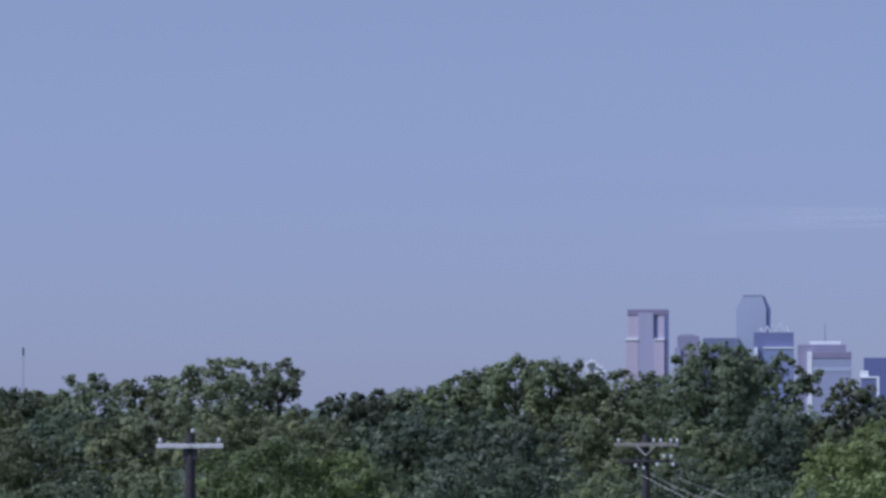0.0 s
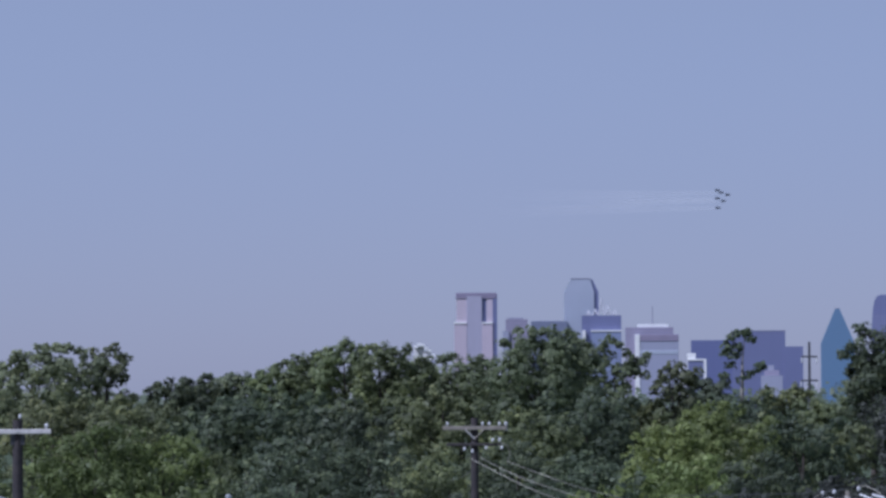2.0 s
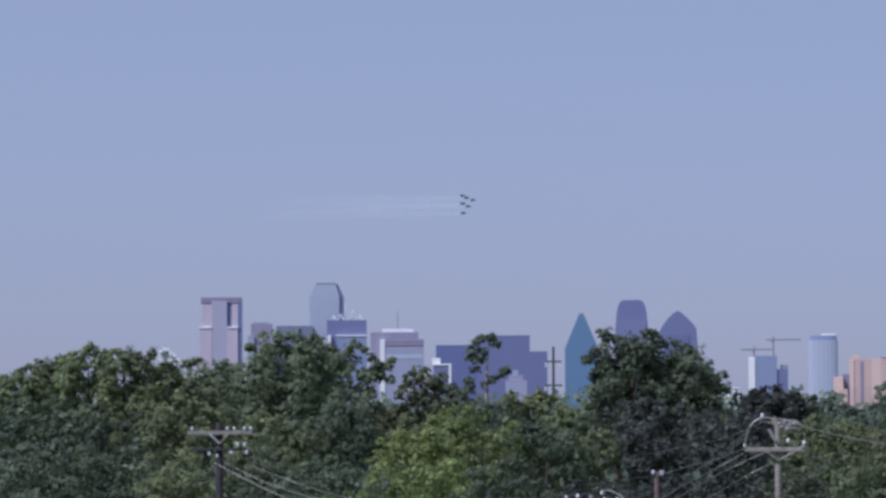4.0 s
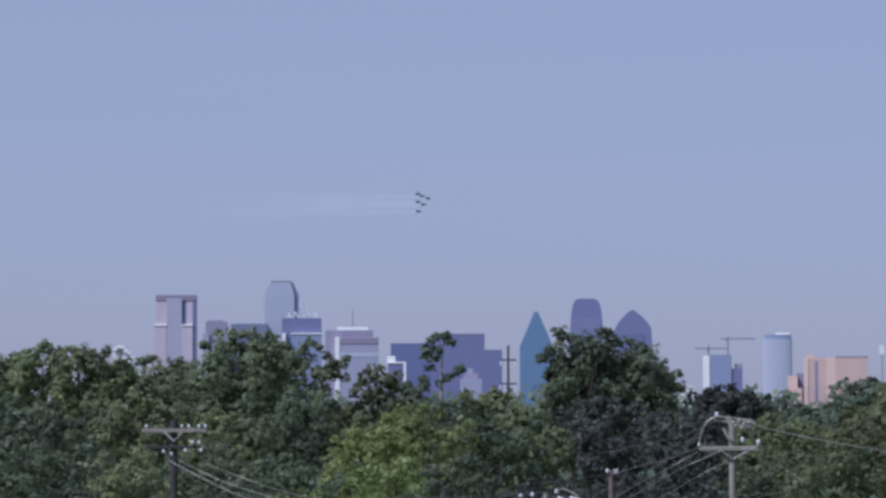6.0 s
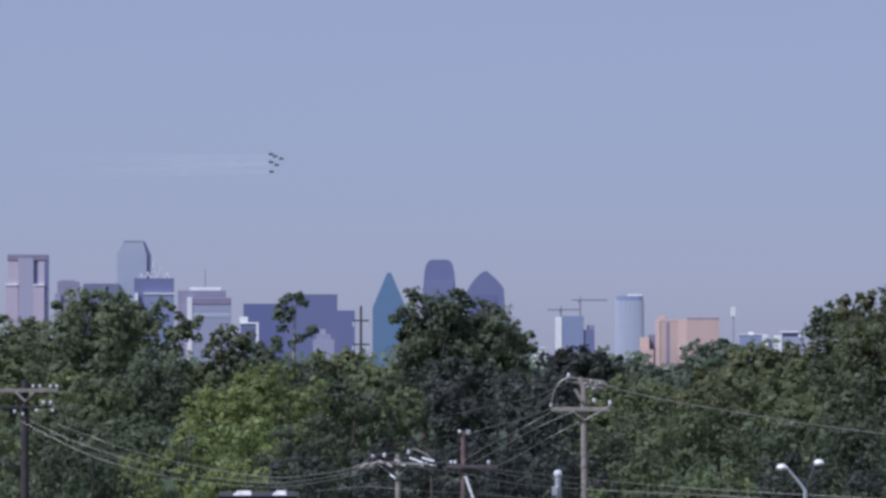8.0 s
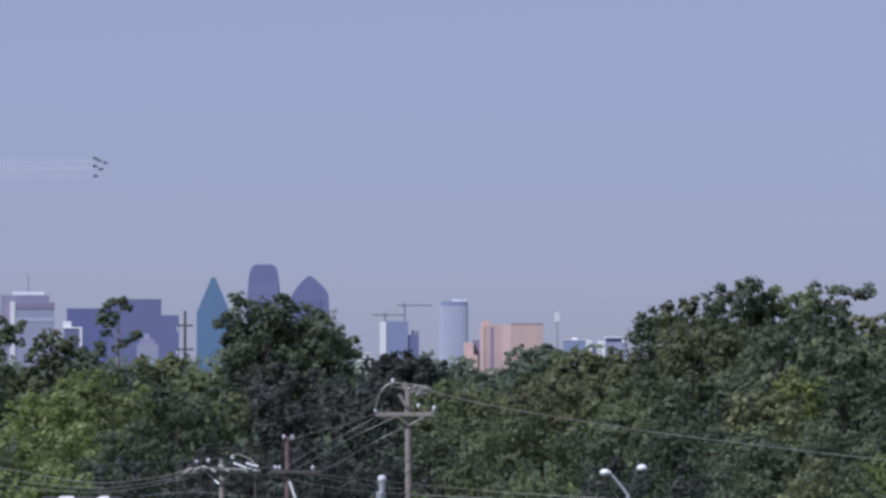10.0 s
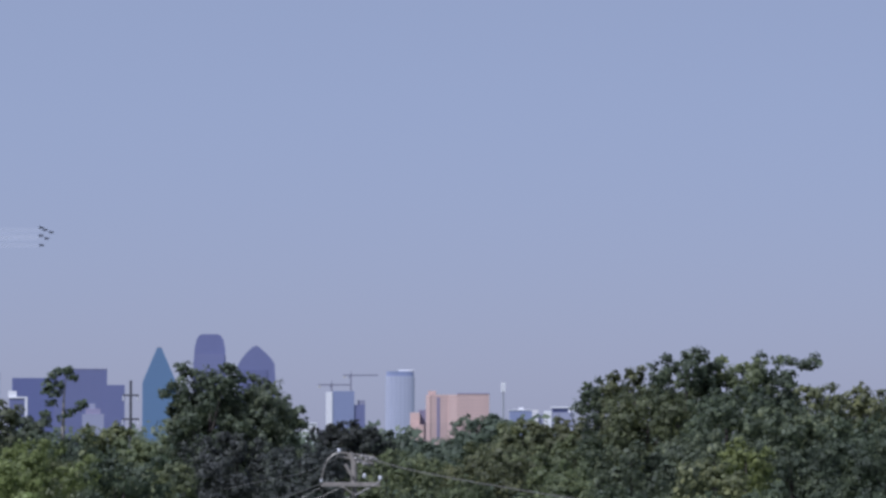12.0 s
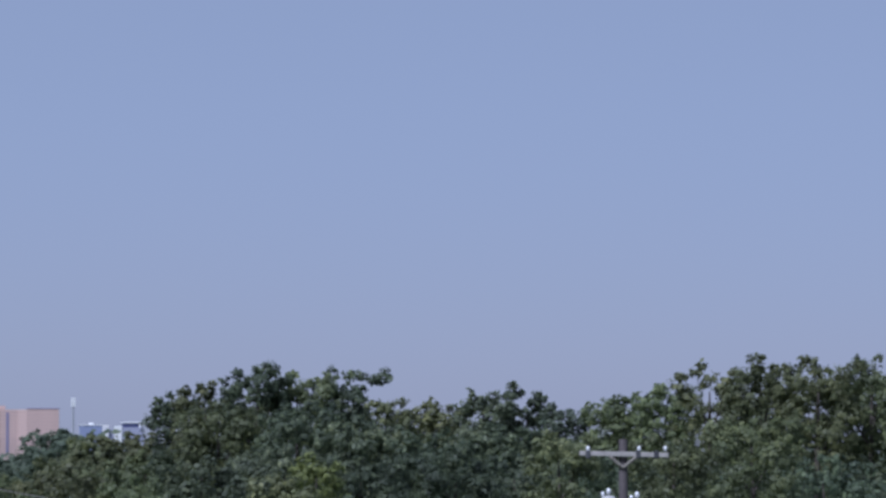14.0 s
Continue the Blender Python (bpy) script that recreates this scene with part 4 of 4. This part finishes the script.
def pole_three():
    u, d = 2130, 128
    m = d / 6385.0
    ob = pole_base(u, d, "tall weathered pole with curved jumper cable and strain insulators")
    zt, za = up(757, u, d), up(814, u, d)
    part("pole", tube([(3 * m, 0, 0), (0, 0, zt - 0.4), (-8 * m, 0, zt)], [0.14, 0.11, 0.1], 12), WOOD_GREY, ob)
    part("crossarm", box(-58 * m, 46 * m, -0.27, -0.14, za - 0.07, za + 0.08, 0.012), WOOD_GREY, ob)
    part("top_arm", tube([(-30 * m, -0.2, up(764, u, d)), (34 * m, 0.4, up(778, u, d))], 0.06, 6), WOOD_GREY, ob)
    part("top_arm", tube([(-24 * m, 0.1, up(758, u, d)), (36 * m, 0.5, up(766, u, d))], 0.05, 6), WOOD_GREY, ob)
    arc = [(-57 + 30 * (1 - math.cos(t)), 812 - 53 * math.sin(t)) for t in [k * math.pi / 20 for k in range(11)]]
    part("jumper_cable", tube([(x * m, -0.25, up(v, u, d)) for x, v in arc], 0.04, 6), CABLE, ob, "curved grey jumper cable")
    strut(ob, (-20 * m, -0.27, za - 0.07), (2 * m, -0.17, up(833, u, d)), 0.035, WOOD_GREY)
    strut(ob, (46 * m, -0.27, za + 0.12), (2 * m, -0.17, up(833, u, d)), 0.035, WOOD_TAN)
    strut(ob, (-16 * m, -0.15, up(778, u, d)), (-3 * m, -0.15, up(800, u, d)), 0.06, WOOD_GREY)
    for x, v in ((-57, 812), (-27, 760), (46, 808), (18, 804)):
        insulator(ob, x * m, -0.22, up(v, u, d), 0.95)
    for x, v in ((8, 768), (18, 764), (26, 770), (34, 768), (22, 778), (12, 774)):
        part("strain_insulator", tube([((x - 6) * m, -0.1, up(v - 1, u, d)), ((x + 6) * m, 0.1, up(v + 2, u, d))], 0.05, 7), WOOD_TAN, ob)
    strut(ob, (34 * m, -0.1, up(772, u, d)), (36 * m, -0.1, up(804, u, d)), 0.015, CABLE_DARK, "drop_cable")


def pole_four():
    u, d = 1801, 118
    m = d / 6385.0
    ob = pole_base(u, d, "weathered pole whose crossarm carries many strain insulators", -38)
    za = up(909, u, d)
    part("pole", tube([(0, 0, 0), (0, 0, up(893, u, d))], [0.12, 0.09], 12), WOOD_GREY, ob)
    part("crossarm", box(-1.25, 1.35, -0.25, -0.13, za - 0.06, za + 0.06, 0.012), WOOD_DARK, ob)
    for x, z in ((-0.9, 0.1), (-0.42, 0.16), (0.58, 0.28)):
        insulator(ob, x, -0.19, za + z, 0.85)
    for x, dx, dz in ((-1.05, -0.5, -0.16), (-0.7, -0.62, -0.2), (-0.3, -0.7, -0.17), (0.15, 1.3, -0.02), (0.5, 1.2, 0.02), (0.9, 1.05, -0.05)):
        part("strain_insulator", tube([(x, -0.3, za), (x + dx * 0.5, -0.4, za + dz * 0.6), (x + dx, -0.5, za + dz)], [0.022, 0.034, 0.018], 7), CABLE, ob)
    for x, z, dx, dz in ((-1.4, -0.2, 0.55, 0.2), (-1.0, -0.12, 0.5, 0.16), (-0.55, 0.06, 0.32, -0.03), (-0.2, 0.0, 0.34, -0.1), (0.12, 0.12, 0.36, -0.08), (0.2, 0.0, 0.5, -0.06), (1.25, 0.2, 0.62, -0.1), (0.95, -0.02, 0.5, -0.03)):
        chain = [(x + dx * k / 8, -0.34 - 0.02 * k, za + z + dz * k / 8) for k in range(9)]
        part("strain_insulator", tube(chain, [0.025, 0.05, 0.028, 0.05, 0.028, 0.05, 0.028, 0.05, 0.02], 7), CERAMIC if dx > 0.6 else WOOD_TAN, ob, "string of pale tan discs")
    for a, b in (((0.75, 0.2), (1.3, 0.04)), ((1.35, 0.03), (1.85, -0.05))):
        chain = [(a[0] + (b[0] - a[0]) * k / 8, -0.36, za + a[1] + (b[1] - a[1]) * k / 8) for k in range(9)]
        part("strain_insulator", tube(chain, [0.02, 0.045, 0.025, 0.045, 0.025, 0.045, 0.025, 0.045, 0.02], 7), CERAMIC, ob, "string of white discs")
    part("jumper_cable", tube([(0.58, -0.2, za + 0.45), (0.95, -0.25, za + 0.46), (1.3, -0.3, za + 0.36), (1.6, -0.35, za + 0.22)], 0.022, 6), CABLE, ob)
    part("jumper_cable", tube([(-0.75, -0.25, za + 0.25), (-1.1, -0.3, za + 0.1), (-1.3, -0.35, za - 0.12)], 0.02, 6), CABLE, ob)
    strut(ob, (-0.6, -0.2, za - 0.06), (0, -0.15, za - 0.5), 0.02, GALV)
    strut(ob, (0.6, -0.2, za - 0.06), (0, -0.15, za - 0.5), 0.02, GALV)


def pole_five():
    u, d = 1917, 125
    m = d / 6385.0
    ob = pole_base(u, d, "reddish wooden pole with a white guard strut")
    za = up(915, u, d)
    part("pole", tube([(0, 0, 0), (0, 0, up(852, u, d))], [0.115, 0.09], 12), WOOD_RED, ob)
    part("crossarm", box(-31 * m, 60 * m, -0.24, -0.12, za - 0.06, za + 0.06, 0.012), WOOD_DARK, ob)
    for x in (-22, -15, 44):
        insulator(ob, x * m, -0.18, za + 0.05, 0.85)
    part("cap_box", box(4 * m, 12 * m, -0.12, 0.1, up(859, u, d), up(850, u, d), 0.015), GALV, ob, "grey cut-out box")
    insulator(ob, -7 * m, -0.1, up(858, u, d), 0.8)
    strut(ob, (3 * m, -0.25, up(931, u, d)), (18 * m, -0.3, up(974, u, d)), 0.05, WHITE, "guard_strut")


def pole_six():
    u, d = 3366, 100
    m = d / 6385.0
    ob = pole_base(u, d, "dark brown pole with a tan crossarm and pole-top transformers")
    za = up(733, u, d)
    part("pole", tube([(0, 0, 0), (0, 0, up(707, u, d))], [0.16, 0.12], 12), WOOD_DARK, ob)
    arm = part("crossarm", box(-77 * m, 80 * m, -0.24, -0.12, -0.075, 0.06, 0.012), WOOD_TAN, ob)
    arm.matrix_basis = pose(0, 0, za, 0, 1.2, 0)
    for x in (-62, 26, 58):
        part("hanger", box((x - 4) * m, (x + 4) * m, -0.27, -0.1, za - 0.12, za + 0.09, 0.01), DARK_METAL, ob)
    for x in (-62, 28, 74):
        insulator(ob, x * m, -0.18, za + 0.05, 0.8)
    strut(ob, (-24 * m, -0.23, za - 0.07), (0, -0.15, up(757, u, d)), 0.045, WOOD_GREY)
    strut(ob, (24 * m, -0.23, za - 0.07), (0, -0.15, up(757, u, d)), 0.045, WOOD_GREY)
    for k, (x, v) in enumerate(((-26, 806), (24, 812))):
        part("transformer", lathe([(0.2, 0), (0.22, 0.05), (0.22, 0.75), (0.18, 0.83), (0.05, 0.86)], 14, (x * m, -0.35, up(v, u, d) - 0.86)), CONCRETE, ob, "grey transformer can")
        insulator(ob, x * m, -0.35, up(v, u, d), 0.95, "bushing")
        insulator(ob, (x - 10) * m, -0.4, up(v, u, d) - 0.06, 0.8, "bushing")


def far_pole():
    u, d = 1735, 640
    m = d / 6385.0
    ob = pole_base(u, d, "tall distant steel pole with two crossarms")
    part("pole", tube([(0, 0, 0), (0, 0, up(631, u, d))], [0.3, 0.22], 10), DARK_METAL, ob)
    for v, w in ((657, 14), (699, 15)):
        z = up(v, u, d)
        part("crossarm", box(-w * m, w * m, -0.2, 0.2, z - 0.15, z + 0.15, 0.03), DARK_METAL, ob)
        for x in (-w + 1, w - 1):
            part("insulator", lathe([(0.1, -0.9), (0.18, -0.7), (0.12, -0.4), (0.18, -0.2), (0.1, 0)], 8, (x * m, 0, z - 0.15)), CERAMIC, ob)


def grey_post(u, v, d):
    ob = pole_base(u, d, "plain grey steel post")
    part("post", tube([(0, 0, 0), (0, 0, up(v, u, d))], [0.1, 0.09], 10), GALV, ob)
    part("cap", lathe([(0.1, 0), (0.1, 0.04), (0.04, 0.08)], 10, (0, 0, up(v, u, d))), GALV, ob)


def lamp_head(ob, x, z, way, name="lamp_head"):
    """A cobra-head luminaire, its nose pointing along way (+1 right, -1 left)."""
    prof = [(0.0, 0.05), (0.12, 0.09), (0.3, 0.13), (0.5, 0.13), (0.64, 0.08), (0.7, 0.02)]
    head = part(name, tube([(x + way * a, -0.02, z) for a, r in prof], [r for a, r in prof], 10), WHITE, ob, "white enamelled lamp head")
    part("lens", lathe([(0.03, -0.13), (0.1, -0.1), (0.12, 0)], 10, (x + way * 0.4, -0.02, z - 0.06)), CERAMIC, head)
    return head


def street_lamps():
    u, d = 352, 118
    m = d / 6385.0
    p = spot(u, 740, d)
    ob = base("street_lamp", (p.x, p.y, -0.3), "cobra-head street lamp with a long curved arm", "street lamp", "street lamps", turn_of(u))
    z = up(896, u, d)
    part("post", tube([(0, 0, 0), (0, 0, z - 0.6)], [0.11, 0.08], 10), GALV, ob)
    part("arm", tube([(0, 0, z - 0.7), (-30 * m, 0, z - 0.28), (-62 * m, 0, z - 0.03), (-82 * m, 0, z + 0.02), (-93 * m, 0, z)], [0.05, 0.045, 0.04, 0.035, 0.035], 8), GALV, ob)
    lamp_head(ob, -92 * m, z, -1)
    u, d = 2520, 112
    m = d / 6385.0
    p = spot(u, 740, d)
    ob = base("street_lamp", (p.x, p.y, -0.3), "twin-armed street lamp with white heads", "street lamp", "street lamps", turn_of(u))
    part("post", tube([(0, 0, 0), (0, 0, up(955, u, d))], [0.1, 0.07], 10), GALV, ob)
    part("arm", tube([(0, 0, up(958, u, d)), (-8 * m, 0, up(946, u, d)), (-30 * m, 0, up(919, u, d))], [0.055, 0.05, 0.04], 8), GALV, ob)
    part("arm", tube([(0, 0, up(958, u, d)), (6 * m, 0.3, up(940, u, d)), (16 * m, 0.6, up(912, u, d))], [0.02, 0.018, 0.016], 8), DARK_METAL, ob)
    for x, v in ((-41, 916), (24, 908)):
        z = up(v, u, d)
        head = part("lamp_head", lathe([(0.05, -0.09), (0.14, -0.06), (0.17, 0.0), (0.14, 0.07), (0.06, 0.11)], 12, (x * m, 0, z)), WHITE, ob, "white rounded lamp head")
        part("neck", tube([(x * m, 0, z), ((x + (10 if x < 0 else -8)) * m, 0, z - 0.03)], 0.06, 8), WHITE, head)
    u, d = 2084, 120
    m = d / 6385.0
    p = spot(u, 740, d)
    ob = base("post_lamp", (p.x, p.y, -0.3), "grey post with a white globe lamp and a box", "street lamp", "", turn_of(u))
    z = up(934, u, d)
    part("post", tube([(0, 0, 0), (0, 0, z)], [0.13, 0.11], 10), GALV, ob)
    part("globe", lathe([(0.06, -0.02), (0.13, 0.04), (0.15, 0.12), (0.12, 0.21), (0.04, 0.25)], 12, (0, 0, z)), CERAMIC, ob)
    part("box", box(-0.2, 0.0, -0.2, -0.05, z - 0.6, z - 0.3, 0.02), GALV, ob)


def power_line(points, r=0.014, mat=None, label="grey overhead power line slung between poles"):
    """A slack cable through places given as (u, v, d), smoothed."""
    p = [spot(*q) for q in points]
    path = []
    for i in range(len(p) - 1):
        a, b, c, e = p[max(i - 1, 0)], p[i], p[i + 1], p[min(i + 2, len(p) - 1)]
        for k in range(6):
            t = k / 6
            path.append(0.5 * (2 * b + (c - a) * t + (2 * a - 5 * b + 4 * c - e) * t * t + (3 * b - a - 3 * c + e) * t ** 3))
    path.append(p[-1])
    tagged(part("power_line", tube(path, r, 5), mat or CABLE), label, "cable", "overhead lines")


for build in (pole_one, pole_two, pole_three, pole_four, pole_five, pole_six, far_pole, street_lamps):
    build()
grey_post(707, 906, 120)
W = 0.013
power_line([(1136, 841, 131), (1252, 899, 129), (1360, 931, 127), (1460, 948, 125), (1600, 950, 122), (1742, 926, 118)], W)
power_line([(1152, 839, 131), (1238, 880, 130), (1377, 923, 127), (1470, 938, 124), (1600, 943, 122), (1760, 918, 118)], W)
power_line([(1200, 846, 131), (1290, 880, 130), (1356, 900, 127), (1460, 922, 124), (1600, 934, 122), (1778, 908, 118)], W)
power_line([(1480, 905, 150), (1620, 899, 135), (1730, 897, 125), (1801, 889, 118), (1850, 870, 120), (1915, 858, 125)], 0.012, CABLE_DARK)
power_line([(1801, 908, 118), (1880, 908, 120), (1990, 922, 122), (2120, 935, 126), (2340, 954, 126), (2640, 970, 124), (2900, 985, 120)], W)
power_line([(1801, 912, 118), (1900, 925, 120), (2010, 945, 123), (2128, 955, 127), (2400, 968, 124), (2700, 990, 122)], 0.016)
power_line([(1880, 906, 120), (2000, 930, 123), (2075, 942, 126), (2130, 946, 127)], 0.014)
power_line([(1917, 905, 124), (1960, 878, 125), (2015, 850, 127), (2070, 820, 127)], 0.014)
power_line([(1935, 908, 124), (1985, 880, 125), (2040, 850, 127), (2110, 818, 127)], 0.014)
power_line([(1975, 914, 124), (2015, 895, 125), (2060, 868, 127), (2122, 836, 127)], 0.014)
power_line([(1926, 858, 124), (1975, 842, 125), (2020, 832, 126), (2072, 812, 127)], 0.014)
power_line([(1900, 822, 150), (2005, 800, 140), (2040, 793, 134), (2104, 766, 128)], 0.01)
power_line([(2157, 768, 128), (2230, 788, 126), (2380, 816, 122), (2566, 845, 116), (2760, 869, 110), (2890, 884, 106), (3100, 905, 102), (3400, 925, 98)], 0.017, None, "thick bundled overhead cable sagging between poles")
power_line([(1100, 880, 150), (1118, 874, 140), (1140, 862, 132)], 0.012)
power_line([(90, 836, 150), (150, 822, 142), (240, 808, 135), (284, 786, 132)], 0.012, CABLE_DARK)
power_line([(1655, 958, 140), (1745, 950, 130), (1810, 956, 120), (1920, 962, 122), (2050, 972, 124)], 0.014)


def low_building():
    """The flat roof just above the bottom edge of the view."""
    u, d = 1560, 150
    m = d / 6385.0
    p = spot(u, 740, d)
    ob = base("roadside_building", (p.x, p.y, -0.3), "dark flat-roofed building with white roof units", "building", "", turn_of(u))
    part("wall", box(-78 * m, 62 * m, 0, 6, 0, up(967, u, d), 0.03), CREOSOTE, ob)
    zr, zh = up(967, u, d), up(959, u, d)
    for a, b in ((-52, -18), (18, 44)):
        part("roof_unit", prism(rect(a * m, b * m, 0.4, 1.8), zr, zh, rect((a + 9) * m, (b - 2) * m, 0.7, 1.6)), WOOD_PALE, ob, "white roof unit with slanted sides")
    part("parapet", box(-79 * m, 63 * m, -0.1, 0.2, up(969, u, d), up(965, u, d), 0.02), CREOSOTE, ob)


low_building()


# ---- the six jets and their smoke ----
def jet(place, heading, bank=0.0):
    """A small twin-tailed jet, nose along +y."""
    ob = base("jet_aircraft", place, "small dark display jet in close formation flight", "aircraft", "formation of six jets")
    ob.matrix_basis = pose(*place, 0, bank, heading)
    k = 0.74
    body = [(-6.0, 0.9), (-5.0, 1.15), (-2.0, 1.4), (1.2, 1.3), (3.2, 1.0), (5.0, 0.5), (6.0, 0.1)]
    part("fuselage", tube([(0, y * k, 0) for y, r in body], [r * k for y, r in body], 10), JET_SKIN, ob)
    for s in (-1, 1):
        part("wing", prism([(s * 0.6 * k, 1.6 * k), (s * 4.8 * k, -2.2 * k), (s * 4.8 * k, -3.4 * k), (s * 0.6 * k, -3.6 * k)], -0.12, 0.1), JET_SKIN, ob)
        part("tailplane", prism([(s * 0.5 * k, -4.3 * k), (s * 2.6 * k, -6.1 * k), (s * 2.6 * k, -6.8 * k), (s * 0.5 * k, -6.4 * k)], -0.08, 0.08), JET_SKIN, ob)
        low = [(-0.1, -3.6 * k), (0.1, -3.6 * k), (0.1, -6.2 * k), (-0.1, -6.2 * k)]
        top = [(s * 0.7 * k + x, y * k) for x, y in ((-0.08, -5.2), (0.08, -5.2), (0.08, -6.5), (-0.08, -6.5))]
        part("tail_fin", prism(low, 0, 2.6 * k, top), JET_SKIN, ob).location = (s * 0.55 * k, 0, 0.4 * k)
    part("canopy", lathe([(0.5 * k, 0.5 * k), (0.42 * k, 0.95 * k), (0.2 * k, 1.2 * k)], 8, (0, 3.2 * k, 0)), F_NAVY, ob)
    return ob


def smoke_material():
    m, nt, b = material("thin_smoke", (0.9, 0.9, 0.92), 1.0)
    b.inputs["Specular IOR Level"].default_value = 0.0
    clear, mix = nt.nodes.new("ShaderNodeBsdfTransparent"), nt.nodes.new("ShaderNodeMixShader")
    co, sep, n1 = nt.nodes.new("ShaderNodeTexCoord"), nt.nodes.new("ShaderNodeSeparateXYZ"), nt.nodes.new("ShaderNodeTexNoise")
    nt.links.new(co.outputs["Generated"], sep.inputs[0])
    nt.links.new(co.outputs["Object"], n1.inputs["Vector"])
    n1.inputs["Scale"].default_value, n1.inputs["Detail"].default_value = 0.02, 3
    f = nt.nodes.new("ShaderNodeMapRange")
    f.inputs["From Min"].default_value, f.inputs["From Max"].default_value = 0.0, 1.0
    f.inputs["To Min"].default_value, f.inputs["To Max"].default_value = 0.0, 0.115
    nt.links.new(sep.outputs[0], f.inputs["Value"])
    mul = nt.nodes.new("ShaderNodeMath")
    mul.operation = "MULTIPLY"
    nt.links.new(f.outputs[0], mul.inputs[0])
    nt.links.new(n1.outputs["Fac"], mul.inputs[1])
    nt.links.new(mul.outputs[0], mix.inputs[0])
    nt.links.new(clear.outputs[0], mix.inputs[1])
    nt.links.new(b.outputs[0], mix.inputs[2])
    nt.links.new(mix.outputs[0], nt.nodes["Material Output"].inputs["Surface"])
    return m


SMOKE = smoke_material()
JET_D = 4850
for k, (u, v) in enumerate([(1577, 361), (1584, 365), (1595, 369), (1577, 375), (1587, 380), (1578, 392)]):
    p = spot(u, v + 2, JET_D)
    jet(p, turn_of(u) - 40, -24)
    if k in (1, 3, 4, 5):
        m = JET_D / 6385.0
        n = 10
        reach = (360, 430, 300, 240)[k % 4]
        bm = tube([(-(reach - 8) * m * (1 - i / n) - 8 * m, 0, -3 * m * (1 - i / n)) for i in range(n + 1)], [(8.0 * (1 - i / n) + 3.0) * m for i in range(n + 1)], 10)
        trail = part("smoke_trail", bm, SMOKE)
        trail.matrix_basis = pose(*p, 0, 0, turn_of(u))
        trail.visible_shadow = False
        tagged(trail, "thin white smoke trail fading behind a jet", "smoke", "smoke trails", "stuff")
